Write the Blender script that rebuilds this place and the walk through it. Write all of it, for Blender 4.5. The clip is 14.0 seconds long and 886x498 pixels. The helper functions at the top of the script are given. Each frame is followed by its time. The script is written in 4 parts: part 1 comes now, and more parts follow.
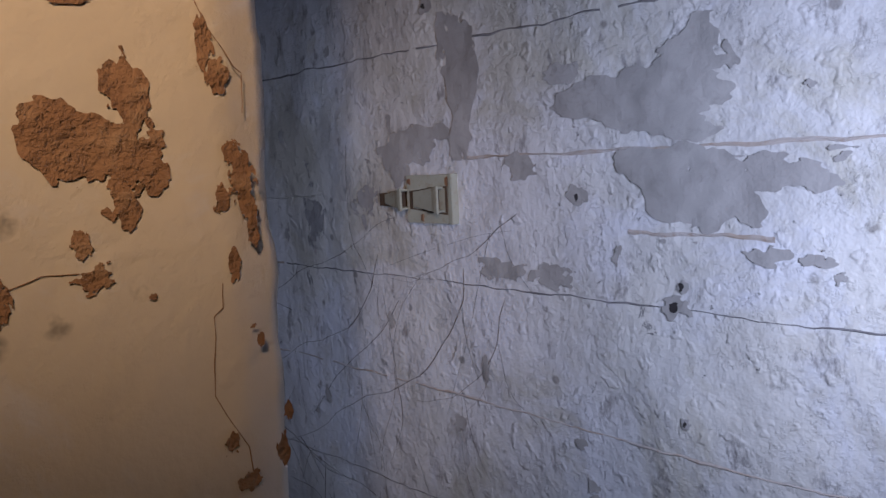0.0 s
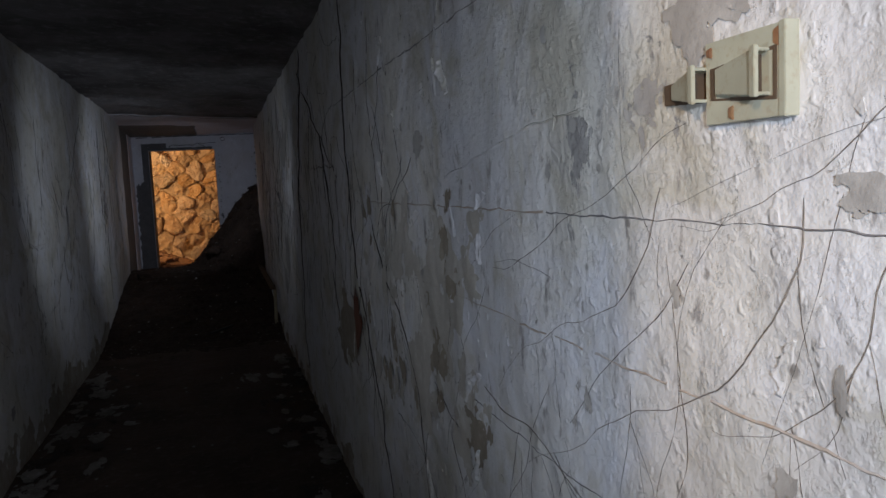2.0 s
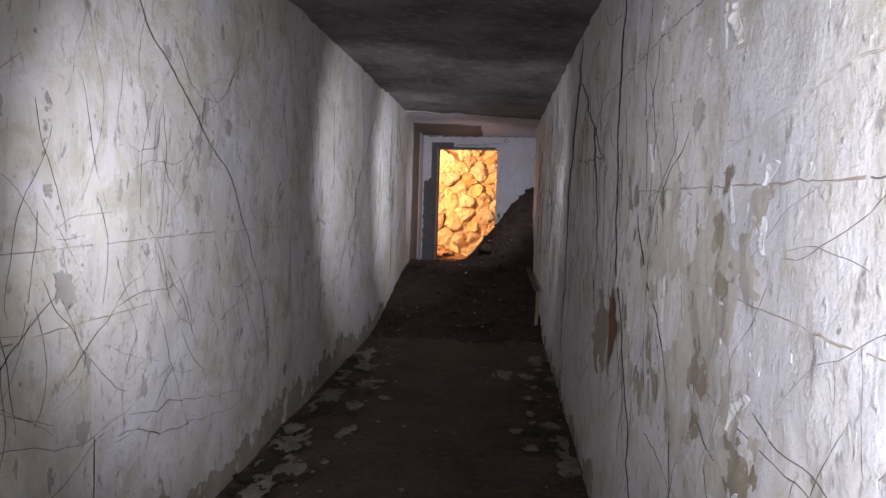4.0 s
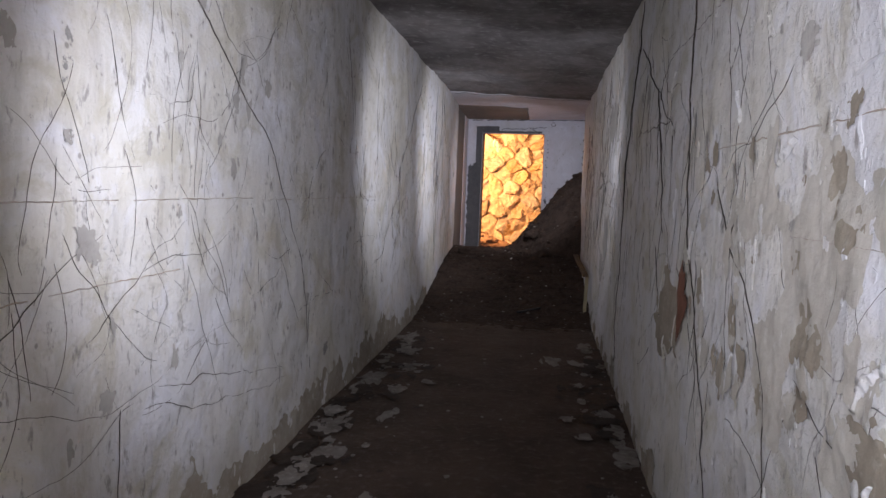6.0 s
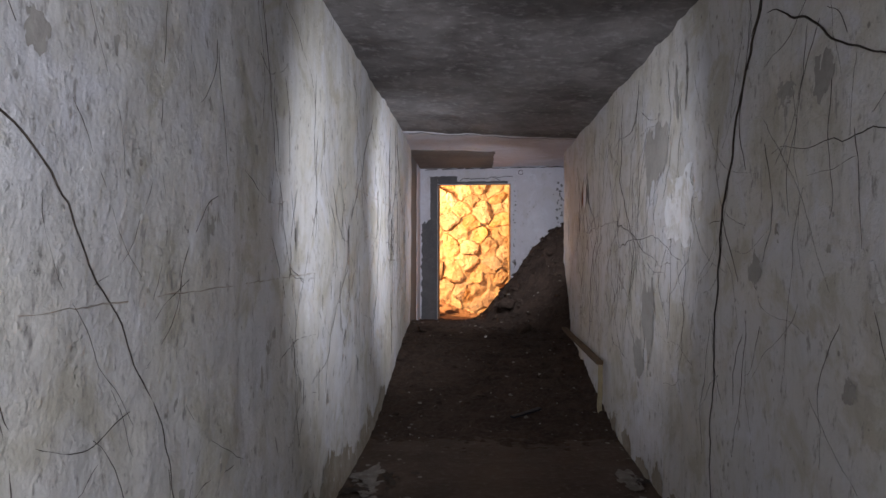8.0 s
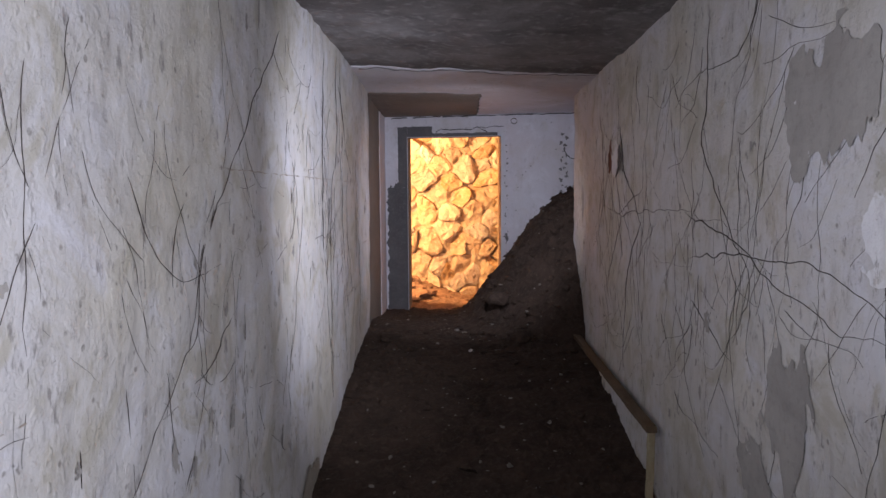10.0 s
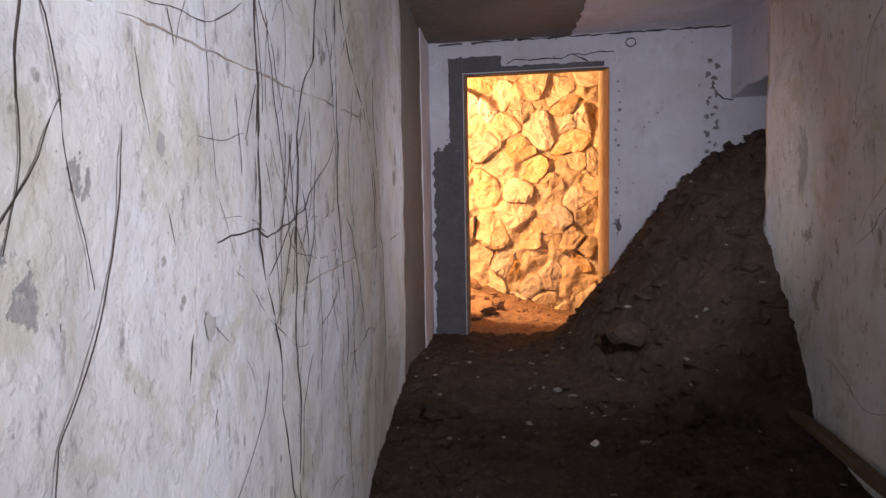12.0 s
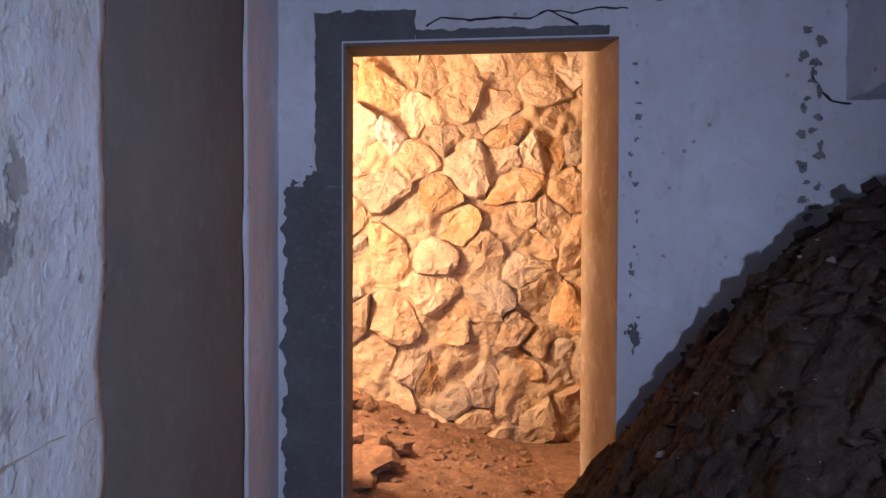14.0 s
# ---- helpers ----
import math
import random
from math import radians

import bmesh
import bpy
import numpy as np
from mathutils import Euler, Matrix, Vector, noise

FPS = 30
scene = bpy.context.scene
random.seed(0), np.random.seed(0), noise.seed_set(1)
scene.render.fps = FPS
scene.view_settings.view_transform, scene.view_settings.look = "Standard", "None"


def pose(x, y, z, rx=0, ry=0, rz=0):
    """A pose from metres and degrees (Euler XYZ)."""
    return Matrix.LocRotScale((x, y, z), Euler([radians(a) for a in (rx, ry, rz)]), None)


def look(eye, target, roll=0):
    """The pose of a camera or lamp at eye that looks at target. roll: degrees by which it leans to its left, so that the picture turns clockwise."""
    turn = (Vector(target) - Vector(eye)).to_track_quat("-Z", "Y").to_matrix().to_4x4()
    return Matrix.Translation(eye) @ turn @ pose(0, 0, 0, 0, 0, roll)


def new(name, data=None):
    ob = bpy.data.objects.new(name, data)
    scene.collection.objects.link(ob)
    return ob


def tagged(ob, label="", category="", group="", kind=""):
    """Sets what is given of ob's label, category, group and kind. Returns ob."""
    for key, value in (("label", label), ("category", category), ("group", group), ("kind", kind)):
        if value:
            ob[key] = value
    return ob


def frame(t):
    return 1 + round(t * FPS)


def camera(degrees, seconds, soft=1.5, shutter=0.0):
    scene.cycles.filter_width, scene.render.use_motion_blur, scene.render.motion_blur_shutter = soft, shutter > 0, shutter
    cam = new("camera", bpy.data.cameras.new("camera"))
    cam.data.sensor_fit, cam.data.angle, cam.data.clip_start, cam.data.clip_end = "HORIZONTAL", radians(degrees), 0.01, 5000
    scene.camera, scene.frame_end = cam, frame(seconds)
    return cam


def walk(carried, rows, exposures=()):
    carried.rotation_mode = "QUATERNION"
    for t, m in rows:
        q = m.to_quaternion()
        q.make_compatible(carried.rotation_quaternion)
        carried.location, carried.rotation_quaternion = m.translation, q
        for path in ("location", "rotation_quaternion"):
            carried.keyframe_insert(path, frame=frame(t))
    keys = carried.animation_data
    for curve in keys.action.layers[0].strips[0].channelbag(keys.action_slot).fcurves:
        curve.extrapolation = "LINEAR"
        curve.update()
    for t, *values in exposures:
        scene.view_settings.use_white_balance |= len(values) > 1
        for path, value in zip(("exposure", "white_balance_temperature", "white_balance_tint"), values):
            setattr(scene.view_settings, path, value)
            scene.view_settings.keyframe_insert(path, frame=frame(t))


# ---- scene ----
cam = camera(62.6, 14.0, soft=1.5)
PATH = [
    (0, (0.436, -0.783, 1.615), (1.835, 0.626, 1.377), -2.7),
    (0.5, (0.569, -0.747, 1.522), (1.872, 0.759, 1.337), -1.4),
    (1, (0.698, -0.658, 1.478), (1.775, 1.017, 1.297), -2.1),
    (1.5, (0.801, -0.566, 1.46), (1.614, 1.251, 1.273), -2.9),
    (2, (0.854, -0.438, 1.449), (1.44, 1.465, 1.265), -2.7),
    (2.5, (0.878, -0.402, 1.375), (1.274, 1.551, 1.201), -1.0),
    (3, (0.93, -0.335, 1.282), (1.136, 1.647, 1.109), 0.5),
    (3.5, (0.947, -0.268, 1.327), (0.976, 1.726, 1.175), 1.5),
    (4, (0.95, -0.211, 1.343), (0.8, 1.778, 1.203), 1.8),
    (4.2, (0.952, -0.205, 1.356), (0.766, 1.781, 1.21), 1.6),
    (6.3, (0.864, 0.119, 1.23), (0.602, 2.095, 1.064), 2.2),
    (6.5, (0.78, 0.328, 1.251), (0.561, 2.311, 1.104), 1.9),
    (7, (0.621, 0.78, 1.253), (0.418, 2.768, 1.187), 1.1),
    (7.5, (0.444, 1.251, 1.254), (0.228, 3.239, 1.251), 0.8),
    (7.7, (0.454, 1.483, 1.257), (0.32, 3.478, 1.266), 0.3),
    (9.8, (0.47, 3.537, 1.51), (0.453, 5.531, 1.354), -0.1),
    (10, (0.473, 3.819, 1.54), (0.43, 5.813, 1.387), -0.4),
    (10.5, (0.445, 4.463, 1.522), (0.376, 6.457, 1.393), -0.3),
    (11, (0.349, 5.128, 1.505), (0.263, 7.12, 1.35), -0.8),
    (11.5, (0.329, 5.774, 1.44), (0.218, 7.762, 1.258), -0.9),
    (12, (0.217, 6.316, 1.408), (0.051, 8.3, 1.219), -1.1),
    (12.5, (0.209, 6.938, 1.423), (0.086, 8.929, 1.288), -1.1),
    (13, (0.183, 7.47, 1.426), (0.169, 9.468, 1.331), -0.4),
    (13.5, (0.213, 8.044, 1.433), (0.347, 10.039, 1.404), -0.4),
    (14, (0.197, 8.645, 1.435), (0.288, 10.643, 1.394), 0.2),
]
EXPOSURES = [(0.0, -2.85, 5100, 16), (0.5, -2.85, 5100, 15), (1.0, -2.4, 5400, 6), (1.5, -2.0, 5600, 4), (2.0, -1.55, 5700, 2), (2.5, -1.1, 6000, 2), (3.0, -0.2, 7000, -4), (3.5, 0.35, 6700, 3), (4.0, 0.6, 6300, 10), (6.5, 0.85, 6200, 10), (7.5, 0.95, 6200, 6), (10.0, 0.8, 6100, 12), (11.5, 0.85, 6200, 12), (12.5, 0.8, 6100, 12), (13.0, 0.65, 5700, 12), (13.5, 0.6, 5200, 12), (14.0, 0.5, 4900, 12)]
walk(cam, [(t, look(eye, target, roll)) for t, eye, target, roll in PATH], EXPOSURES)

# ---- world and lamps ----
world = bpy.data.worlds.new("world")
scene.world = world
world.use_nodes = True
world.node_tree.nodes["Background"].inputs["Color"].default_value = (0.02, 0.02, 0.025, 1)
world.node_tree.nodes["Background"].inputs["Strength"].default_value = 0.2

WARM, COOL = (1.0, 0.57, 0.24), (0.94, 0.925, 1.0)


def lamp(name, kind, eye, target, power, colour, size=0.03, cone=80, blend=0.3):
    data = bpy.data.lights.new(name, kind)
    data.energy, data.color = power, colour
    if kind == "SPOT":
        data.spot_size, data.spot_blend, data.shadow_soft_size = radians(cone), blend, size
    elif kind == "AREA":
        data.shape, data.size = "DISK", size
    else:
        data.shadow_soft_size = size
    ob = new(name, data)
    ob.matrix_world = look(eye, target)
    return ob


# added fixed spots along the walk stand in for the visitor's one carried torch
lamp("torch_stand_in", "SPOT", (0.78, -0.95, 1.62), (1.41, -0.34, 1.50), 225, COOL, 0.03, 86, 1.0)
lamp("torch_stand_in", "SPOT", (0.42, -0.12, 1.42), (1.41, 0.66, 1.32), 39, COOL, 0.03, 78, 1.0)
lamp("torch_stand_in", "SPOT", (0.68, 1.30, 1.42), (-0.25, 2.60, 1.26), 51, COOL, 0.03, 96, 1.0)
# extra spot, added only to brighten the near right wall
lamp("torch_stand_in", "SPOT", (0.20, 1.10, 1.45), (1.41, 2.50, 1.50), 15, COOL, 0.03, 94, 1.0)
lamp("torch_stand_in", "SPOT", (1.05, 4.10, 1.50), (-0.25, 5.85, 1.48), 54, COOL, 0.03, 90, 1.0)
# another added spot, for the right wall further along
lamp("torch_stand_in", "SPOT", (0.10, 4.80, 1.50), (1.41, 6.10, 1.62), 18, COOL, 0.03, 96, 1.0)
lamp("torch_stand_in", "SPOT", (1.20, 6.55, 1.52), (-0.25, 7.85, 1.50), 60, COOL, 0.03, 92, 1.0)
lamp("torch_stand_in", "SPOT", (0.85, 8.35, 1.58), (0.35, 10.70, 1.24), 42, (0.88, 0.89, 1.0), 0.03, 98, 1.0)
# unseen warm sources in the rooms at both ends, the entrance one a spot
lamp("warm_source", "POINT", (-0.85, 11.85, 1.85), (0.5, 12.9, 1.4), 265, WARM, 0.16)
lamp("warm_source", "SPOT", (0.10, -1.05, 2.15), (0.52, -0.40, 1.86), 250, (1.0, 0.60, 0.27), 0.05, 50, 1.0)


# ---- materials ----
def material(name):
    m = bpy.data.materials.new(name)
    m.use_nodes = True
    n = m.node_tree.nodes
    return m, n, m.node_tree.links, n["Principled BSDF"]


def coords(n, l, scale=(1, 1, 1)):
    tc, mp = n.new("ShaderNodeTexCoord"), n.new("ShaderNodeMapping")
    mp.inputs["Scale"].default_value = scale
    l.new(tc.outputs["Object"], mp.inputs["Vector"])
    return mp.outputs["Vector"]


def noise_fac(n, l, vec, scale, detail=4, rough=0.55, distort=0.0):
    t = n.new("ShaderNodeTexNoise")
    t.inputs["Scale"].default_value, t.inputs["Detail"].default_value = scale, detail
    t.inputs["Roughness"].default_value, t.inputs["Distortion"].default_value = rough, distort
    l.new(vec, t.inputs["Vector"])
    return t.outputs["Fac"]


def ramp(n, l, fac, lo, hi, a=0.0, b=1.0):
    t = n.new("ShaderNodeMapRange")
    t.clamp = True
    for key, v in (("From Min", lo), ("From Max", hi), ("To Min", a), ("To Max", b)):
        t.inputs[key].default_value = v
    l.new(fac, t.inputs["Value"])
    return t.outputs["Result"]


def mix(n, l, fac, a, b, mode="MIX"):
    t = n.new("ShaderNodeMix")
    t.data_type, t.blend_type = "RGBA", mode
    for key, v in ((0, fac), (6, a), (7, b)):
        if isinstance(v, (int, float)):
            t.inputs[key].default_value = v
        elif isinstance(v, tuple):
            t.inputs[key].default_value = (*v, 1)
        else:
            l.new(v, t.inputs[key])
    return t.outputs[2]


def calc(n, l, op, a, b=0.0):
    t = n.new("ShaderNodeMath")
    t.operation = op
    for key, v in ((0, a), (1, b)):
        if isinstance(v, (int, float)):
            t.inputs[key].default_value = v
        else:
            l.new(v, t.inputs[key])
    return t.outputs[0]


def bump(n, l, bsdf, height, strength, distance):
    t = n.new("ShaderNodeBump")
    t.inputs["Strength"].default_value, t.inputs["Distance"].default_value = strength, distance
    l.new(height, t.inputs["Height"])
    l.new(t.outputs["Normal"], bsdf.inputs["Normal"])


def painted_plaster(name, paint, tint, bare, peel=0.64, streaks=0.4, gloss=0.66, relief=0.66, grime=0.82):
    """Old distemper on rough render: blotches, run-down streaks, specks, hair cracks and bare places."""
    m, n, l, b = material(name)
    v = coords(n, l)
    big = noise_fac(n, l, v, 1.3, 5, 0.6)
    mid = noise_fac(n, l, v, 7.0, 6, 0.65)
    fine = noise_fac(n, l, v, 60.0, 4, 0.6)
    run = noise_fac(n, l, coords(n, l, (7, 7, 1.6)), 1.3, 6, 0.7, 0.8)
    col = mix(n, l, ramp(n, l, big, 0.35, 0.68), paint, tint)
    col = mix(n, l, calc(n, l, "MULTIPLY", ramp(n, l, run, 0.5, 0.74), streaks), col, (0.30, 0.28, 0.26))
    col = mix(n, l, ramp(n, l, mid, 0.56, 0.76, 0.0, 0.5), col, (0.38, 0.34, 0.26))
    blot = noise_fac(n, l, v, 3.1, 7, 0.7, 0.6)
    col = mix(n, l, ramp(n, l, blot, 0.53, 0.62, 0.0, min(0.7, grime)), col, (0.475, 0.445, 0.36))
    col = mix(n, l, ramp(n, l, blot, 0.47, 0.34, 0.0, 0.7), col, (0.74, 0.74, 0.80))
    grit = noise_fac(n, l, coords(n, l, (1, 1, 0.45)), 26.0, 5, 0.7)
    col = mix(n, l, ramp(n, l, grit, 0.58, 0.68, 0.0, grime), col, (0.27, 0.25, 0.24))
    # specks of mould
    vo = n.new("ShaderNodeTexVoronoi")
    vo.inputs["Scale"].default_value = 17.0
    l.new(v, vo.inputs["Vector"])
    speck = calc(n, l, "MULTIPLY", ramp(n, l, vo.outputs["Distance"], 0.10, 0.16, 1.0, 0.0), ramp(n, l, mid, 0.52, 0.56))
    col = mix(n, l, calc(n, l, "MULTIPLY", speck, 0.65), col, (0.17, 0.15, 0.13))
    # small chips down to the render
    chip = noise_fac(n, l, v, 21.0, 6, 0.75, 0.3)
    chip = calc(n, l, "MULTIPLY", ramp(n, l, chip, 0.665, 0.68), ramp(n, l, big, 0.42, 0.52))
    col = mix(n, l, calc(n, l, "MULTIPLY", chip, min(1.0, grime * 1.3)), col, tuple(c * 0.8 for c in bare))
    # bare render where the paint is gone
    pe = noise_fac(n, l, v, 2.6, 8, 0.62, 0.4)
    gone = ramp(n, l, pe, peel, peel + 0.008)
    raw = mix(n, l, ramp(n, l, fine, 0.35, 0.65), bare, tuple(c * 0.72 for c in bare))
    col = mix(n, l, gone, col, raw)
    l.new(col, b.inputs["Base Color"])
    l.new(ramp(n, l, gone, 0, 1, gloss, 0.9), b.inputs["Roughness"])
    lump = noise_fac(n, l, v, 9.0, 5, 0.55)
    hgt = calc(n, l, "ADD", calc(n, l, "MULTIPLY", lump, 1.0), calc(n, l, "MULTIPLY", fine, 0.22))
    layer = noise_fac(n, l, v, 5.5, 9, 0.72, 0.1)
    hgt = calc(n, l, "ADD", hgt, calc(n, l, "MULTIPLY", ramp(n, l, layer, 0.485, 0.52), 0.06))
    hgt = calc(n, l, "ADD", hgt, calc(n, l, "MULTIPLY", ramp(n, l, layer, 0.58, 0.61), 0.06))
    pimple = noise_fac(n, l, v, 34.0, 2, 0.5)
    hgt = calc(n, l, "ADD", hgt, calc(n, l, "MULTIPLY", ramp(n, l, pimple, 0.60, 0.70), 0.13))
    hgt = calc(n, l, "SUBTRACT", hgt, calc(n, l, "MULTIPLY", calc(n, l, "MAXIMUM", gone, chip), 0.12))
    bump(n, l, b, hgt, relief, 0.02)
    return m


def rough_mix(name, a, b_, c, scale=3.0, rough=0.9, strength=0.8, distance=0.02, fine_scale=45.0, random_mix=0.0):
    """Earth, stone or bare concrete: three tones mixed at two scales, with relief."""
    m, n, l, b = material(name)
    v = coords(n, l)
    big = noise_fac(n, l, v, scale, 6, 0.62, 0.3)
    fine = noise_fac(n, l, v, fine_scale, 5, 0.65)
    col = mix(n, l, ramp(n, l, big, 0.36, 0.64), a, b_)
    col = mix(n, l, ramp(n, l, fine, 0.52, 0.72, 0.0, 0.75), col, c)
    if random_mix:
        info = n.new("ShaderNodeObjectInfo")
        hs = n.new("ShaderNodeHueSaturation")
        l.new(ramp(n, l, info.outputs["Random"], 0, 1, 1 - random_mix, 1 + random_mix), hs.inputs["Value"])
        turn = calc(n, l, "FRACT", calc(n, l, "MULTIPLY", info.outputs["Random"], 17.0))
        l.new(ramp(n, l, turn, 0, 1, 0.55, 1.3), hs.inputs["Saturation"])
        l.new(col, hs.inputs["Color"])
        col = hs.outputs["Color"]
    l.new(col, b.inputs["Base Color"])
    b.inputs["Roughness"].default_value = rough
    b.inputs["Specular IOR Level"].default_value = 0.3
    hgt = calc(n, l, "ADD", calc(n, l, "MULTIPLY", big, 0.6), calc(n, l, "MULTIPLY", fine, 0.5))
    bump(n, l, b, hgt, strength, distance)
    return m


PAINT = painted_plaster("whitewashed_plaster", (0.66, 0.655, 0.68), (0.63, 0.60, 0.53), (0.36, 0.345, 0.33), 0.70)
PAINT_CLEAN = painted_plaster("white_painted_concrete", (0.66, 0.64, 0.69), (0.58, 0.56, 0.60), (0.35, 0.33, 0.32), 0.74, 0.15, 0.75, 0.5, 0.2)
CREAM = painted_plaster("cream_plaster", (0.76, 0.70, 0.60), (0.66, 0.56, 0.42), (0.33, 0.22, 0.14), 0.9, 0.05, 0.8, 0.25, 0.06)
BARE_GREY = rough_mix("bare_grey_render", (0.43, 0.41, 0.385), (0.35, 0.33, 0.31), (0.30, 0.285, 0.265), 4.0, 0.9, 0.5, 0.01)
BARE_EARTH = rough_mix("bare_ochre_render", (0.34, 0.20, 0.11), (0.24, 0.13, 0.07), (0.45, 0.31, 0.19), 14.0, 0.95, 1.0, 0.02)
BROWN_BARE = rough_mix("brown_bare_concrete", (0.20, 0.182, 0.165), (0.155, 0.138, 0.122), (0.235, 0.215, 0.198), 1.6, 0.85, 0.35, 0.006, 18.0)
DARK_BARE = rough_mix("dark_grey_cement", (0.14, 0.132, 0.135), (0.10, 0.096, 0.10), (0.175, 0.165, 0.165), 5.0, 0.85, 0.4, 0.006)
CEIL = rough_mix("stained_concrete_soffit", (0.24, 0.225, 0.225), (0.11, 0.10, 0.10), (0.36, 0.345, 0.345), 2.2, 0.9, 0.9, 0.03, 16.0)
FLOOR = rough_mix("dirty_concrete_floor", (0.088, 0.062, 0.047), (0.053, 0.036, 0.027), (0.13, 0.105, 0.09), 2.5, 0.85, 0.8, 0.02, 24.0)
EARTH = rough_mix("brown_earth", (0.064, 0.041, 0.030), (0.039, 0.025, 0.018), (0.098, 0.070, 0.053), 6.0, 0.95, 1.0, 0.04, 34.0)
ROCK = rough_mix("sandstone", (0.60, 0.46, 0.32), (0.46, 0.30, 0.17), (0.68, 0.58, 0.46), 5.0, 0.9, 1.0, 0.06, 24.0, 0.24)
MORTAR = rough_mix("clay_mortar", (0.55, 0.42, 0.28), (0.44, 0.31, 0.19), (0.62, 0.50, 0.36), 7.0, 0.95, 1.0, 0.04, 28.0)
GRAVEL = rough_mix("rubble_floor", (0.26, 0.15, 0.095), (0.17, 0.095, 0.06), (0.40, 0.28, 0.19), 9.0, 0.95, 1.0, 0.03, 40.0)
ROOT = rough_mix("dead_root", (0.075, 0.058, 0.048), (0.04, 0.031, 0.027), (0.12, 0.10, 0.085), 20.0, 0.9, 0.5, 0.003, 120.0)
ROOT_PALE = rough_mix("pale_dead_root", (0.20, 0.175, 0.15), (0.13, 0.11, 0.095), (0.27, 0.245, 0.22), 20.0, 0.9, 0.5, 0.003, 120.0)
SEAM_DARK = rough_mix("seam_grey", (0.17, 0.16, 0.16), (0.27, 0.26, 0.26), (0.12, 0.11, 0.11), 18.0, 0.95, 0.5, 0.003, 90.0)
SEAM_OCHRE = rough_mix("seam_rust", (0.42, 0.34, 0.27), (0.50, 0.46, 0.43), (0.33, 0.24, 0.17), 12.0, 0.95, 0.5, 0.003, 90.0)


# ---- mesh helpers ----
def mesh_from(name, verts, faces):
    me = bpy.data.meshes.new(name)
    me.from_pydata([tuple(v) for v in verts], [], faces)
    me.update()
    return me


def put(name, verts, faces, mat, parent=None, label="", smooth=False):
    me = mesh_from(name, verts, faces)
    me.materials.append(mat)
    if smooth:
        for p in me.polygons:
            p.use_smooth = True
    ob = new(name, me)
    ob.parent = parent
    if label:
        tagged(ob, label)
    return ob


def part(name, bm, mat, parent, label="", smooth=False):
    me = bpy.data.meshes.new(name)
    bm.to_mesh(me)
    bm.free()
    me.materials.append(mat)
    if smooth:
        for p in me.polygons:
            p.use_smooth = True
    ob = new(name, me)
    ob.parent = parent
    if label:
        tagged(ob, label)
    return ob


def rnd(p, scale, octaves=3):
    return noise.fractal(Vector(p) * scale, 0.8, 2.0, octaves)


def slab(name, at, nu, nv, front, depth, mat, label):
    """A thick sheet: a fine front grid at(u, v), closed by a back that lies depth behind along -front."""
    vs = [at(i / nu, j / nv) for j in range(nv + 1) for i in range(nu + 1)]
    w = nu + 1
    fs = []
    for j in range(nv):
        for i in range(nu):
            fs.append((j * w + i, j * w + i + 1, (j + 1) * w + i + 1, (j + 1) * w + i))
    rim = [i for i in range(nu + 1)] + [j * w + nu for j in range(1, nv + 1)] + [nv * w + i for i in range(nu - 1, -1, -1)] + [j * w for j in range(nv - 1, 0, -1)]
    k = len(vs)
    for i in rim:
        vs.append(Vector(vs[i]) - Vector(front) * depth)
    m = len(rim)
    for i in range(m):
        fs.append((rim[(i + 1) % m], rim[i], k + i, k + (i + 1) % m))
    fs.append(tuple(k + i for i in range(m - 1, -1, -1)))
    ob = put(name, vs, fs, mat, smooth=True)
    for p in list(ob.data.polygons)[nu * nv:]:
        p.use_smooth = False
    tagged(ob, label, kind="structure")
    return ob


def box(name, lo, hi, mat, parent=None, label="", bevel=0.0):
    bm = bmesh.new()
    bmesh.ops.create_cube(bm, size=1)
    for v in bm.verts:
        v.co = Vector([(lo[k] + hi[k]) / 2 + v.co[k] * (hi[k] - lo[k]) for k in range(3)])
    if bevel:
        bmesh.ops.bevel(bm, geom=list(bm.edges), offset=bevel, segments=2, affect="EDGES")
    return part(name, bm, mat, parent, label)


# ---- the passage ----
XL, XR, WALLEND, TOP = -0.252, 1.412, 9.77, 2.6


def end_y(x):
    """The end wall stands a little askew."""
    return 11.2 - 0.157 * x


def left_x(y, z):
    return XL + 0.012 * rnd((0, y, z), 1.7) + 0.004 * rnd((3, y, z), 9)


def right_x(y, z):
    return XR - 0.012 * rnd((7, y, z), 1.7) - 0.005 * rnd((9, y, z), 9)


def ceil_z(x, y):
    k = (x - XL) / (XR - XL)
    near = 2.41 - 0.07 * k
    f = min(1.0, max(0.0, (y - 8.5) / 2.5))
    return near * (1 - f) + 2.315 * f + 0.018 * rnd((x, y, 5), 1.5) * (1 - 0.7 * f) + 0.008 * rnd((x, y, 8), 8) * (1 - 0.8 * f)


def edge_y(z):
    return 9.725 + 0.03 * (z - 1.2) + 0.022 * rnd((2, 4, z), 5, 4)


def up(v):
    return TOP * v - 0.04


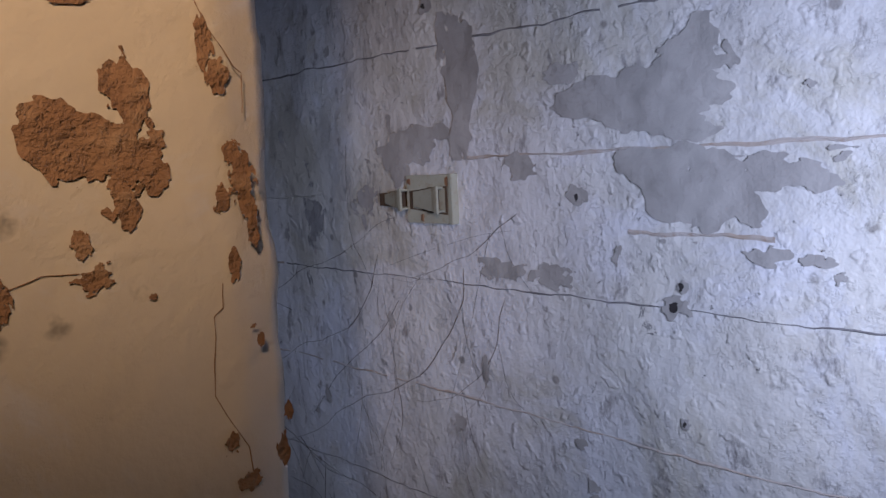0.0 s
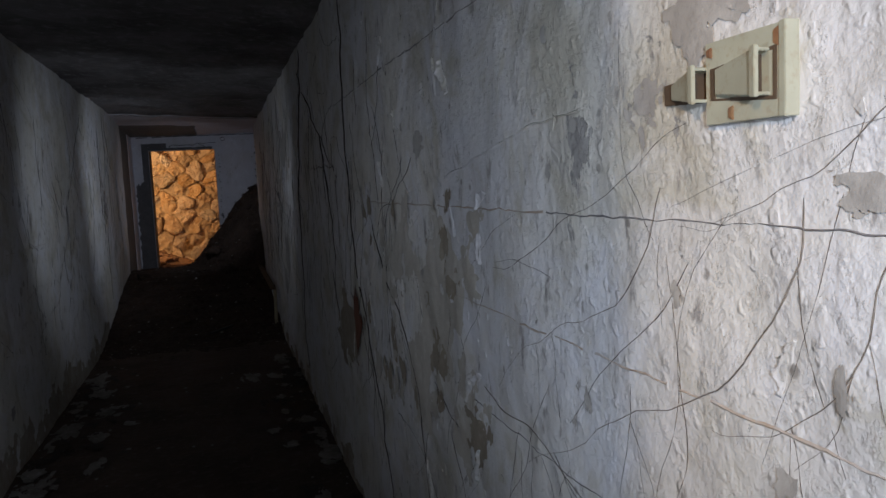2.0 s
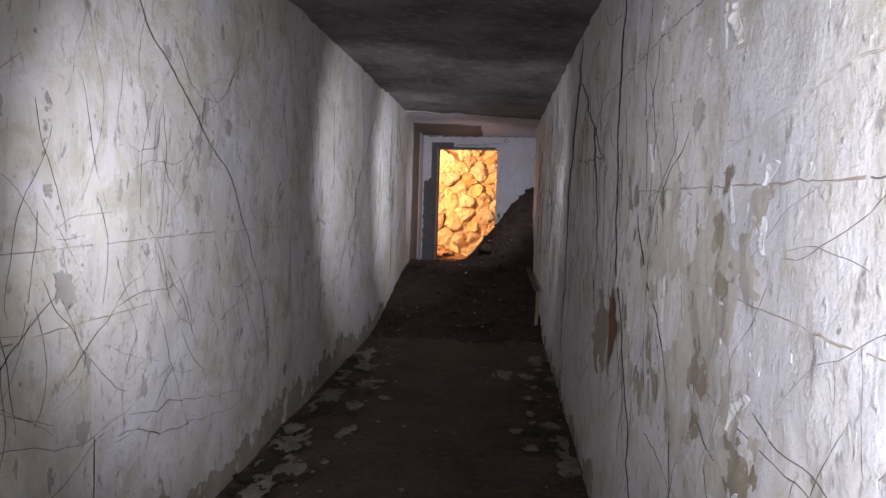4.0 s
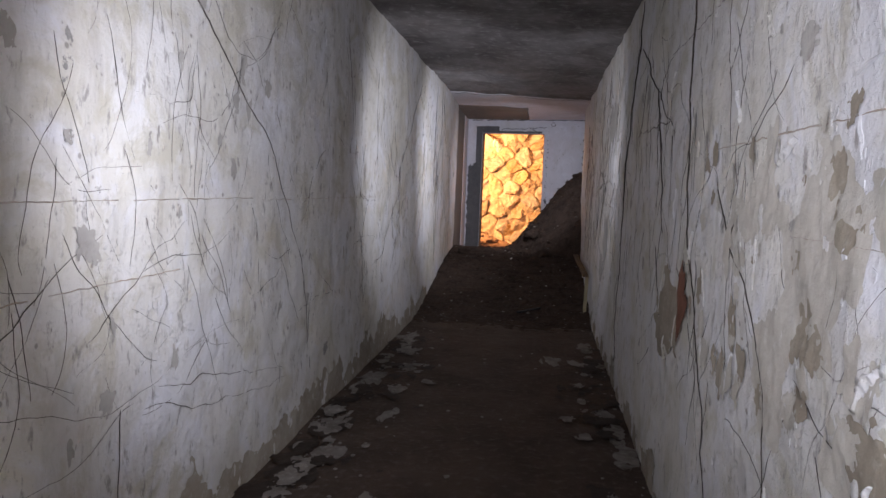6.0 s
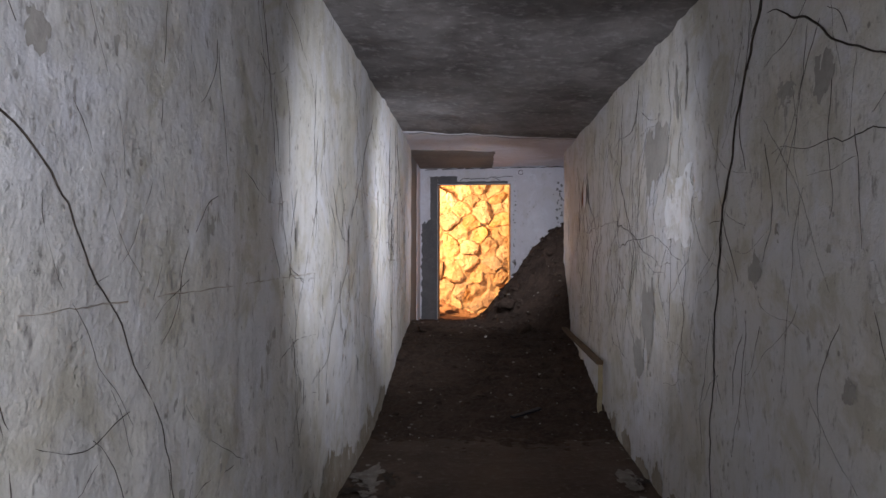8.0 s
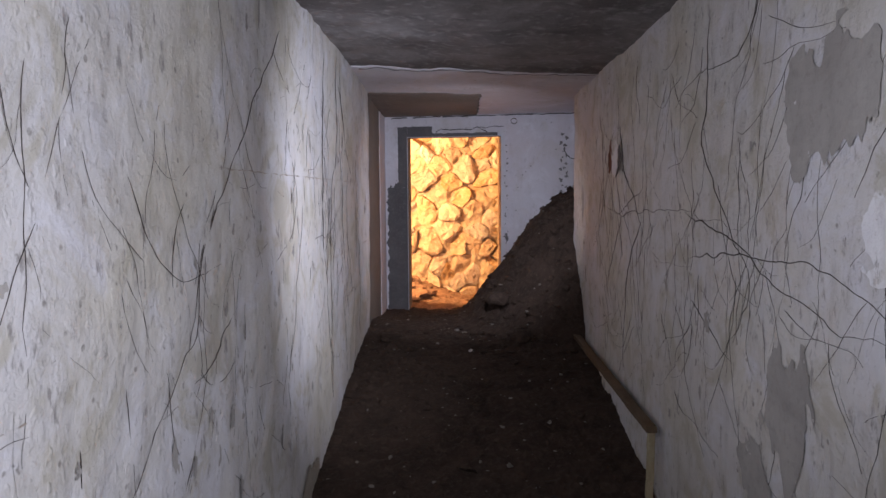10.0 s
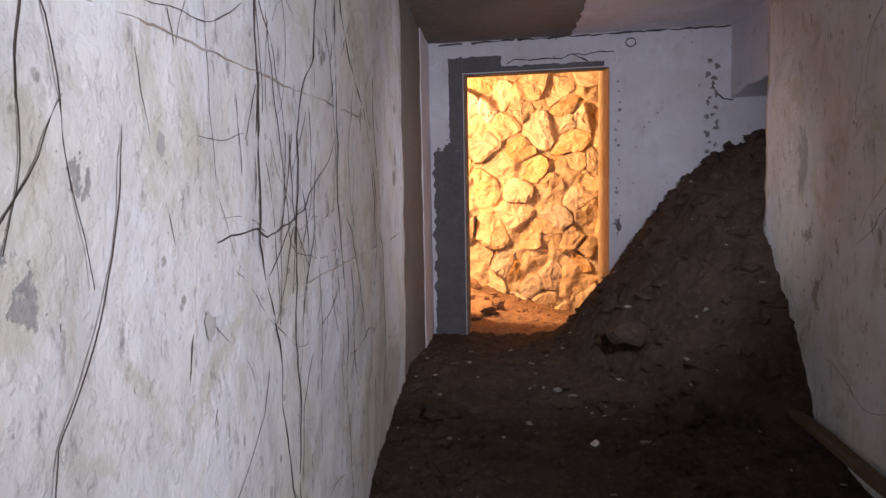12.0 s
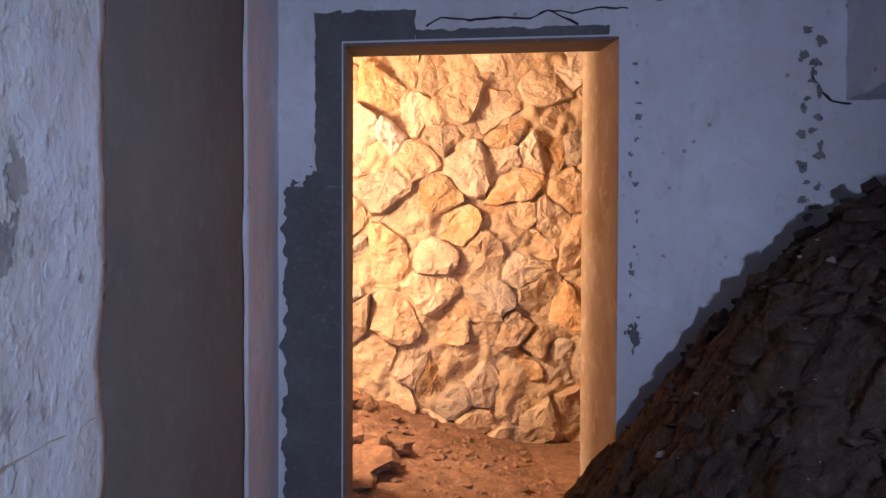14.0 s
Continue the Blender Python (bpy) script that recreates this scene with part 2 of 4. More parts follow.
wall_left = slab("wall_left", lambda u, v: (left_x(-0.4 + 10.2 * u, up(v)), -0.4 + (edge_y(up(v)) + 0.4) * u, up(v)), 400, 104, (1, 0, 0), 0.3, PAINT,
                 "whitewashed rough plaster passage wall with stains and roots")
wall_right = slab("wall_right", lambda u, v: (right_x(WALLEND - (WALLEND + 2.6) * u, up(v)), WALLEND + 0.02 * rnd((1, 2, up(v)), 5) * (u < 0.001) - (WALLEND + 2.6) * u, up(v)), 480, 104, (-1, 0, 0), 0.2, PAINT,
                  "whitewashed passage wall with peeling paint and bare patches")
slab("wall_bare_strip", lambda u, v: (XL - 0.02 + 0.004 * rnd((0, u * 1.0, up(v)), 3), 9.6 + 1.13 * u, up(v)), 30, 60, (1, 0, 0), 0.28, BROWN_BARE,
     "brown bare concrete strip of wall without paint")
slab("wall_corner_strip", lambda u, v: (XL - 0.014 + 0.003 * rnd((0, u, up(v)), 3), 10.735 + 0.02 * rnd((5, 5, up(v)), 3) * (u < 0.01) + 0.55 * u, up(v)), 16, 60, (1, 0, 0), 0.28, PAINT_CLEAN,
     "narrow pale painted strip of wall in the corner")
slab("ceiling", lambda u, v: (1.9 - 2.4 * u, -2.7 + 11.5 * v, ceil_z(1.9 - 2.4 * u, -2.7 + 11.5 * v)), 80, 330, (0, 0, -1), 0.2, CEIL, "dark stained rough concrete ceiling")
slab("ceiling_end", lambda u, v: (2.7 - 3.2 * u, 8.803 + 0.02 * rnd((u * 3, 0, 0), 4) * (v < 0.001) + 2.6 * v, ceil_z(2.7 - 3.2 * u, 8.8 + 2.6 * v) - 0.005), 90, 60, (0, 0, -1), 0.2, PAINT_CLEAN, "pale painted concrete ceiling before the doorway")
slab("ceiling_stain", lambda u, v: (0.66 + 0.03 * rnd((1, 3, v * 1.4), 4) * (u < 0.01) - 0.95 * u, 9.78 + 0.012 * rnd((u, 0, 7), 6) * (v < 0.01) + 1.44 * v, ceil_z(0.66 - 0.95 * u, 9.78 + 1.44 * v) - 0.009), 40, 40, (0, 0, -1), 0.01, BROWN_BARE,
     "brown bare patch of concrete ceiling without paint")
slab("floor", lambda u, v: (-1.6 + 3.4 * u, -2.7 + 11.2 * v, 0.012 * rnd((-1.6 + 3.4 * u, 11.2 * v, 0), 1.2) + 0.004 * rnd((3.4 * u, 11.2 * v, 1), 9)), 110, 340, (0, 0, 1), 0.2, FLOOR,
     "dirty brown concrete passage floor with flaked paint")

# the wall end that the visitor comes round, with a wavy plaster edge
STUB = -0.40
stub = slab("wall_entrance", lambda u, v: (-1.4 + 2.078 * u - 0.005 * (u > 0.99) * rnd((4, 1, up(v)), 14, 4) - 0.20 * (u > 0.99) * max(0.0, 1.45 - up(v)) ** 1.5, STUB + 0.010 * max(0, u - 0.985) / 0.015 + 0.004 * rnd((2 * u, 0, up(v)), 3), up(v)), 260, 260, (0, -1, 0), 0.2, CREAM,
            "cream plaster wall end with fallen patches beside the entrance")

# end wall with the doorway
DL, DR, DT, THICK = 0.0, 0.89, 2.055, 0.5


def doorway_wall():
    bm = bmesh.new()
    x0, x1, z0, z1 = -0.6, 2.75, -0.3, 2.75

    def ring(xa, xb, zt, y):
        return [bm.verts.new((x, end_y(x) + y, z)) for x, z in ((xa, z0), (xa, zt), (xb, zt), (xb, z0))]
    rings = [ring(x0, x1, z1, 0), ring(DL - 0.036, DR + 0.004, DT + 0.042, 0), ring(DL - 0.028, DR, DT + 0.034, 0.012), ring(DL - 0.02, DR, DT + 0.052, 0.24), ring(DL - 0.12, DR, DT + 0.15, THICK), ring(x0, x1, z1, THICK), ring(x0, x1, z1, 0)]
    for p, q in zip(rings, rings[1:]):
        for k in range(3):
            f = bm.faces.new((p[k], p[k + 1], q[k + 1], q[k]))
            # left and top reveal: bare brown that also carries their shade in its colour
            f.material_index = (1 if k < 2 else 2) if p in rings[1:4] and not (p is rings[3] and k < 2) else 0
    bmesh.ops.remove_doubles(bm, verts=bm.verts, dist=1e-5)
    bmesh.ops.recalc_face_normals(bm, faces=bm.faces)
    return bm


wall_end = tagged(part("wall_end", doorway_wall(), PAINT_CLEAN, None), "thick white painted concrete wall with an open doorway", kind="structure")
wall_end.data.materials.append(BROWN_BARE)
wall_end.data.materials.append(rough_mix("worn_reveal", (0.50, 0.43, 0.34), (0.38, 0.29, 0.19), (0.62, 0.58, 0.52), 3.0, 0.9, 0.8, 0.02, 14.0))

# side of the end bay: the wall stands only above the hole that the earth came through
slab("wall_bay", lambda u, v: (1.605 + 0.004 * rnd((0, u, v), 5), 11.0 - 1.23 * u, (1.87 + 0.10 * u + 0.025 * rnd((6, u * 1.3, 0), 4)) * (1 - v) + 2.62 * v), 40, 20, (-1, 0, 0), 0.22, PAINT_CLEAN,
     "broken lower edge of painted wall above a hole")
# added block whose dark earth colour supplies the shade inside the hole
box("wall_hole_back", (2.05, 8.8, -0.3), (2.9, 11.2, 2.7), EARTH)
box("wall_hole_side", (1.62, 9.0, -0.3), (2.7, 9.2, 2.7), EARTH)


# ---- earth ----
def base_z(x, y):
    f = min(1.0, max(0.0, (y - 6.0) / 3.8))
    f = f * f * (3 - 2 * f)
    z = -0.03 + 0.48 * f
    if y > 10.0:
        z -= 0.09 * min(1, (y - 10.0) / 1.0)
    if y > 11.4:
        k = min(1, (y - 11.4) / 1.5)
        z += 0.04 * k - 0.32 * (x - 0.05) * k
    return z


def earth_z(x, y):
    d = math.hypot(x - 1.85, y - 10.5) + 0.03 * rnd((x, y, 9), 2.2)
    m = 1.78 - 0.637 * d if d < 0.6 else 1.398 - 1.27 * (d - 0.6)
    m += 0.08 * min(1.0, max(0.0, (10.5 - y) / 0.7))
    b = base_z(x, y)
    h = math.log(math.exp(16 * b) + math.exp(16 * m)) / 16
    k = min(1.0, max(0.0, (m - b) / 0.2))
    lump = abs(rnd((x, y, 0), 5.5, 4))
    return h + (0.02 + 0.03 * k) * (lump - 0.35) + 0.016 * rnd((x, y, 4), 14, 3) + (0.25 + 0.75 * k) * clod_z(x, y)


def clod_z(x, y):
    """Broken lumps with open cracks between them, at two sizes."""
    out = 0.0
    for f, tall in ((5.0, 0.055), (13.0, 0.022)):
        p = Vector((x + 0.05 * rnd((x, y, 2), 6), y + 0.05 * rnd((x, y, 6), 6), 0.0)) * f
        near, cell = noise.voronoi(p)
        crack = min(1.0, (near[1] - near[0]) / 0.16)
        out += tall * ((0.5 + 0.5 * noise.cell(cell[0] * 7.0)) * crack * (2 - crack) - 0.45)
    return out


earth = slab("earth", lambda u, v: (-0.3 + 3.0 * u, 5.2 + 6.05 * v, earth_z(-0.3 + 3.0 * u, 5.2 + 6.05 * v)), 260, 500, (0, 0, 1), 0.35, EARTH, "dark brown earth slid in over the passage floor")

# ---- room beyond the doorway ----
ROCK_Y = 13.17
slab("room_floor", lambda u, v: (-1.6 + 4.0 * u, 11.22 + 2.2 * v, earth_z(-1.6 + 4.0 * u, 11.22 + 2.2 * v) if -1.6 + 4.0 * u < 0.95 else base_z(0.9, 11.22 + 2.2 * v)), 130, 80, (0, 0, 1), 0.3, GRAVEL, "reddish rubble floor beyond the doorway")
box("room_ceiling", (-1.8, 11.3, 2.7), (2.8, 13.5, 2.9), MORTAR)
box("room_wall_left", (-1.8, 11.3, -0.3), (-1.6, 13.5, 2.9), MORTAR)
box("room_wall_right", (2.2, 11.3, -0.3), (2.4, 13.5, 2.9), MORTAR)
wall_rock = slab("wall_rock", lambda u, v: (-1.6 + 3.9 * u, ROCK_Y - 0.010 + 0.05 * rnd((3.9 * u, 0, 2.7 * v), 4) + 0.03 * rnd((3.9 * u, 4, 2.7 * v), 12), -0.1 + 2.85 * v), 220, 160, (0, -1, 0), 0.3, MORTAR, "rubble stone wall with clay mortar lit warm")

# entrance room behind the visitor
box("entrance_wall_back", (-1.6, -2.8, -0.1), (1.7, -2.6, 2.7), CREAM)
box("entrance_wall_side", (-1.6, -2.6, -0.1), (-1.4, -0.2, 2.7), CREAM)
box("passage_wall_cap", (-1.6, -0.2, -0.1), (-0.55, 0.0, 2.7), CREAM)
for name in ("wall_hole_back", "wall_hole_side", "room_ceiling", "room_wall_left", "room_wall_right", "entrance_wall_back", "entrance_wall_side", "passage_wall_cap"):
    tagged(bpy.data.objects[name], "plain " + name.replace("_", " ") + " closing the place", kind="structure")


# ---- patches, seams and cracks on the walls ----
def on_left(y, z, lift=0.003):
    return Vector((left_x(y, z) + lift, y, z))


def on_right(y, z, lift=0.003):
    return Vector((right_x(y, z) - lift, y, z))


def on_stub(x, z, lift=0.003):
    return Vector((x, STUB + 0.004 * rnd((2 * (x + 1.4) / 2.075, 0, z), 3) - lift, z))


def on_end(x, z, lift=0.003):
    return Vector((x, end_y(x) - lift, z))


def patch(name, surf, a, z, ra, rz, mat, parent, seed, label="", ragged=0.35, lift=0.003, n=0):
    """A bare place on a wall: the part of a fine grid where an oval, broken up by noise, stays above nought."""
    big = max(ra, rz)
    n = n or (46 if big > 0.08 else 30 if big > 0.03 else 16)
    reach = 1.5

    def field(i, j):
        p, q = reach * (2 * i / n - 1), reach * (2 * j / n - 1)
        x, y = a + p * ra, z + q * rz
        f = 1 - math.hypot(p, q) + 1.5 * ragged * rnd((p * 0.9 + seed, q * 0.9, seed), 1.0, 2) + 0.34 * rnd((p * 2.6, q * 2.6 + seed, seed), 1.0, 4)
        if i in (0, n) or j in (0, n):
            f = min(f, -0.01)
        return f + min(0.3, 0.012 / big) * rnd((x, y, seed), 60.0, 3), x, y

    grid = [[field(i, j) for i in range(n + 1)] for j in range(n + 1)]
    vs, fs = [], []
    for j in range(n):
        for i in range(n):
            corner = (grid[j][i], grid[j][i + 1], grid[j + 1][i + 1], grid[j + 1][i])
            ring = []
            for k, p in enumerate(corner):
                q = corner[(k + 1) % 4]
                if p[0] > 0:
                    ring.append((p[1], p[2]))
                if (p[0] > 0) != (q[0] > 0):
                    f = p[0] / (p[0] - q[0])
                    ring.append((p[1] + (q[1] - p[1]) * f, p[2] + (q[2] - p[2]) * f))
            if len(ring) > 2:
                fs.append(tuple(range(len(vs), len(vs) + len(ring))))
                vs += [surf(x, y, lift) for x, y in ring]
    if not fs:
        return None
    return put(name, vs, fs, mat, parent, label)


def line(name, surf, pts, width, mat, parent, seed, jitter=0.004, lift=0.004, step=0.02, gaps=0.0, label=""):
    """A thin raised or dark line (seam, crack) along a wall."""
    run = []
    for (a0, z0), (a1, z1) in zip(pts, pts[1:]):
        k = max(1, int(math.hypot(a1 - a0, z1 - z0) / step))
        run += [(a0 + (a1 - a0) * i / k, z0 + (z1 - z0) * i / k) for i in range(k)]
    run.append(pts[-1])
    vs, fs = [], []
    for i, (a, z) in enumerate(run):
        q = run[min(i + 1, len(run) - 1)]
        p = run[max(i - 1, 0)]
        da, dz = q[0] - p[0], q[1] - p[1]
        m = math.hypot(da, dz) or 1
        na, nz = -dz / m, da / m
        o = jitter * rnd((a * 9 + seed, z * 9, seed), 2.0, 3)
        w = width * max(0.15, 0.75 + 0.7 * rnd((a * 7, z * 7, seed + 5), 2.0, 3))
        vs += [surf(a + na * (o - w), z + nz * (o - w), 0.0005), surf(a + na * o, z + nz * o, lift), surf(a + na * (o + w), z + nz * (o + w), 0.0005)]
    for i in range(len(run) - 1):
        if gaps and rnd((i * 0.13, seed, 3), 1.0, 2) > 0.5 - gaps:
            continue
        b = 3 * i
        fs += [(b, b + 3, b + 4, b + 1), (b + 1, b + 4, b + 5, b + 2)]
    return put(name, vs, fs, mat, parent, label)


# board marks of the shuttering
for z, y0, y1, mat, w, gaps in ((1.83, -0.6, 3.2, SEAM_DARK, 0.0022, 0.05), (1.62, -0.6, 0.14, SEAM_OCHRE, 0.0035, 0.0), (1.385, -0.9, 0.75, SEAM_DARK, 0.0015, 0.0), (1.385, 0.76, 2.3, SEAM_OCHRE, 0.0022, 0.0), (1.165, -0.9, 0.3, SEAM_OCHRE, 0.0024, 0.0), (1.165, 0.32, 1.6, SEAM_OCHRE, 0.002, 0.05), (1.495, -0.42, -0.2, SEAM_OCHRE, 0.0045, 0.0), (0.93, -0.9, 1.2, SEAM_DARK, 0.0012, 0.1)):
    line("seam", on_right, [(y0, z), (y1, z)], w, mat, wall_right, z * 7, lift=0.002, step=0.01, gaps=gaps)
for z, y0, y1, mat in ((1.17, 0.9, 2.8, SEAM_OCHRE), (0.945, 0.8, 2.2, SEAM_OCHRE), (1.16, 2.9, 5.0, SEAM_OCHRE), (1.17, 8.0, 9.7, SEAM_OCHRE), (1.62, 6.0, 8.8, SEAM_OCHRE)):
    line("seam", on_left, [(y0, z), (y1, z + 0.0)], 0.0022, mat, wall_left, z * 5 + y0, gaps=0.15)
line("seam", on_right, [(0.6, 1.55), (0.8, 1.545), (1.1, 1.50), (1.35, 1.46)], 0.004, PAINT, wall_right, 3, lift=0.004)

# places where the paint has come off
BARE_NEAR = ((0.31, 1.63, 0.055, 0.06), (0.14, 1.75, 0.045, 0.09), (0.24, 1.66, 0.06, 0.03), (-0.21, 1.69, 0.13, 0.05), (-0.30, 1.735, 0.05, 0.05), (-0.08, 1.745, 0.035, 0.018), (-0.25, 1.59, 0.07, 0.035), (-0.31, 1.55, 0.08, 0.05), (-0.42, 1.58, 0.08, 0.03),
                                       (-0.105, 1.55, 0.017, 0.015), (0.0, 1.60, 0.03, 0.022), (0.07, 1.42, 0.05, 0.022), (-0.06, 1.415, 0.035, 0.02), (0.42, 1.54, 0.035, 0.03), (-0.41, 1.47, 0.025, 0.012))
BARE_FAR = ((1.55, 1.565, 0.05, 0.03), (3.85, 1.75, 0.05, 0.06), (4.1, 1.75, 0.06, 0.035), (5.75, 1.72, 0.18, 0.22), (5.9, 0.9, 0.12, 0.22), (6.1, 0.62, 0.12, 0.12),
                                       (6.55, 1.05, 0.04, 0.04), (9.35, 1.48, 0.04, 0.13), (9.3, 1.17, 0.05, 0.03), (9.2, 0.95, 0.03, 0.05), (5.3, 2.0, 0.03, 0.10), (4.35, 1.2, 0.05, 0.05), (3.7, 0.9, 0.03, 0.04))
for i, (y, z, ry, rz) in enumerate(BARE_NEAR + BARE_FAR):
    patch("bare_patch", on_right, y, z, ry, rz, BARE_GREY, wall_right, i * 3.7 + 1, ragged=0.5)
for i, (y, z, ry, rz) in enumerate(((2.63, 1.52, 0.03, 0.035), (2.70, 1.66, 0.03, 0.04), (2.75, 1.50, 0.025, 0.05), (2.95, 1.62, 0.025, 0.04), (2.62, 1.29, 0.03, 0.035), (1.72, 1.06, 0.05, 0.05), (2.35, 1.83, 0.03, 0.03), (1.8, 0.62, 0.03, 0.03), (9.5, 1.5, 0.02, 0.03), (9.5, 1.72, 0.012, 0.016), (8.75, 1.62, 0.02, 0.03))):
    patch("bare_patch", on_left, y, z, ry, rz, BARE_GREY, wall_left, i * 2.9 + 2, ragged=0.5)
rg = random.Random(77)
for i in range(90):
    y, z, r = rg.uniform(1.3, 7.5), rg.uniform(0.5, 2.25), rg.uniform(0.004, 0.02)
    patch("bare_fleck", on_left, y, z, r, r * rg.uniform(1.0, 2.8), BARE_GREY, wall_left, i * 1.1, "", 0.6, 0.003, 16)
for i in range(70):
    y, z, r = rg.uniform(-0.5, 9.0), rg.uniform(0.5, 2.25), rg.uniform(0.004, 0.016)
    patch("bare_fleck", on_right, y, z, r, r * rg.uniform(1.0, 2.4), BARE_GREY, wall_right, i * 1.3, "", 0.6, 0.003, 16)
CRACK = rough_mix("open_crack", (0.035, 0.03, 0.03), (0.05, 0.045, 0.045), (0.025, 0.02, 0.02), 20.0, 0.95, 0.2, 0.002)
BRICKRED = rough_mix("rust_red_render", (0.20, 0.085, 0.055), (0.13, 0.06, 0.04), (0.26, 0.13, 0.08), 9.0, 0.9, 0.8, 0.01)
FADED = rough_mix("faded_plaster", (0.52, 0.49, 0.44), (0.44, 0.41, 0.36), (0.58, 0.56, 0.53), 9.0, 0.9, 0.8, 0.008, 40.0)
TAN = rough_mix("tan_render", (0.33, 0.29, 0.23), (0.26, 0.22, 0.175), (0.40, 0.36, 0.30), 6.0, 0.9, 0.7, 0.01)
for k in range(64):
    y, z = 1.05 + 1.5 * random.random(), 0.75 + 0.65 * random.random()
    r = random.uniform(0.008, 0.045)
    patch("bare_patch", on_right, y, z, r, r * random.uniform(0.7, 1.6), random.choice((FADED, FADED, TAN)), wall_right, k * 2.3 + 7, "", 0.6, 0.0022 + 0.00003 * k, 22)
for k, (y, z, ry, rz) in enumerate(((1.42, 1.12, 0.17, 0.16), (1.25, 1.22, 0.10, 0.05), (1.62, 0.88, 0.14, 0.12), (1.15, 0.84, 0.08, 0.06), (1.85, 1.20, 0.12, 0.10))):
    patch("bare_patch", on_right, y, z, ry, rz, TAN if k == 3 else FADED, wall_right, k * 3.1 + 2.4, "", 0.7, 0.0016 + 0.0001 * k)
patch("bare_patch", on_right, 2.92, 0.77, 0.26, 0.15, TAN, wall_right, 8.1, "tan bare render", 0.4)
patch("bare_patch", on_right, 2.66, 0.85, 0.065, 0.11, BRICKRED, wall_right, 4.4, "rust-red bare render", 0.4, 0.007)
WHITE = painted_plaster("fresh_white_filler", (0.88, 0.88, 0.90), (0.80, 0.80, 0.82), (0.6, 0.6, 0.6), 0.9, 0.05)
patch("filled_patch", on_right, 8.36, 1.75, 0.07, 0.09, BRICKRED, wall_right, 1.2, "reddish bare place", 0.3)
patch("filled_patch", on_right, 8.2, 1.735, 0.09, 0.10, WHITE, wall_right, 2.2, "white filled place", 0.25, 0.008)
patch("filled_patch", on_right, 8.07, 1.735, 0.05, 0.085, DARK_BARE, wall_right, 3.2, "grey cement place", 0.2, 0.012)
patch("filled_patch", on_right, 5.25, 1.45, 0.25, 0.16, WHITE, wall_right, 9.2, "paler repainted place", 0.3)
for i, (y, z, h_) in enumerate(((5.15, 2.08, 0.17), (3.05, 1.5, 0.02), (2.66, 1.49, 0.03), (2.18, 1.17, 0.03))):
    patch("lime_run", on_right, y, z, 0.018 if h_ > 0.1 else 0.03, h_, PAINT, wall_right, i + 20.5, "white lime run", 0.25, 0.006)

# chips and plug holes beside the switch
for i, (y, z, ry, rz) in enumerate(((-0.28, 1.39, 0.02, 0.016), (-0.29, 1.42, 0.012, 0.01), (-0.11, 1.55, 0.012, 0.011), (-0.3, 1.22, 0.007, 0.009), (-0.13, 1.07, 0.01, 0.012), (-0.47, 1.47, 0.022, 0.01), (-0.5, 1.45, 0.006, 0.008), (0.17, 1.11, 0.016, 0.014), (-0.11, 1.14, 0.012, 0.008), (-0.46, 1.69, 0.006, 0.004), (0.62, 1.53, 0.02, 0.012), (0.21, 1.9, 0.012, 0.012))):
    patch("chip", on_right, y, z, ry, rz, BARE_GREY, wall_right, i * 2.7 + 31, "", 0.5, 0.0034)
    if i in (0, 1, 2, 3, 11):
        patch("plug_hole", on_right, y + ry * 0.2, z - rz * 0.1, ry * 0.35, rz * 0.45, CRACK, wall_right, i * 1.7 + 3, "dark hole", 0.4, 0.0042, 14)

# paint that curls off in tongues
def curl(surf, a0, z0, a1, z1, width, lift, seed, parent):
    """A torn tongue of paint: fast along one side, standing off along the other."""
    n, m = 22, 5
    vs, fs = [], []
    la, lz = a1 - a0, z1 - z0
    q = math.hypot(la, lz)
    na, nz = -lz / q, la / q
    for i in range(n + 1):
        f = i / n
        w = width * (0.35 + 0.65 * math.sin(math.pi * min(1, max(0, f)))) * (1 + 0.8 * rnd((seed, f * 3, 0), 1.6, 3))
        bow = 0.25 * width * rnd((seed, f * 2, 4), 1.2, 3)
        for j in range(m + 1):
            g = j / m
            a, z = a0 + la * f + na * (bow + w * g), z0 + lz * f + nz * (bow + w * g)
            vs.append(surf(a, z, 0.001 + lift * g * g * (0.5 + 0.9 * abs(rnd((seed, f * 4, 8), 1.5, 2)))))
    for i in range(n):
        for j in range(m):
            k = i * (m + 1) + j
            fs.append((k, k + 1, k + m + 2, k + m + 1))
    ob = put("paint_curl", vs, fs, PAINT, parent, smooth=True)
    thick = ob.modifiers.new("thick", "SOLIDIFY")
    thick.thickness, thick.offset = 0.0012, 0.0
    return ob


rg = random.Random(91)
CURLS = [(1.10, 1.33, 1.09, 1.26, 0.025, 0.012), (1.12, 1.0, 1.22, 0.90, 0.03, 0.015), (1.60, 1.36, 1.72, 1.31, 0.025, 0.012), (1.3, 1.75, 1.26, 1.66, 0.03, 0.018), (1.05, 1.42, 1.12, 1.38, 0.02, 0.012), (2.4, 1.9, 2.4, 1.8, 0.03, 0.015)]
CURLS += [(y, z, y + rg.uniform(-0.07, 0.07), z - rg.uniform(0.03, 0.13), rg.uniform(0.008, 0.028), rg.uniform(0.005, 0.016)) for y, z in [(rg.uniform(0.9, 3.6), rg.uniform(0.55, 2.1)) for _ in range(26)]]
CURLS += [(y, z, y + rg.uniform(-0.05, 0.05), z - rg.uniform(0.03, 0.1), rg.uniform(0.006, 0.02), rg.uniform(0.004, 0.010)) for y, z in [(rg.uniform(-0.6, 8.5), rg.uniform(0.6, 2.1)) for _ in range(24)]]
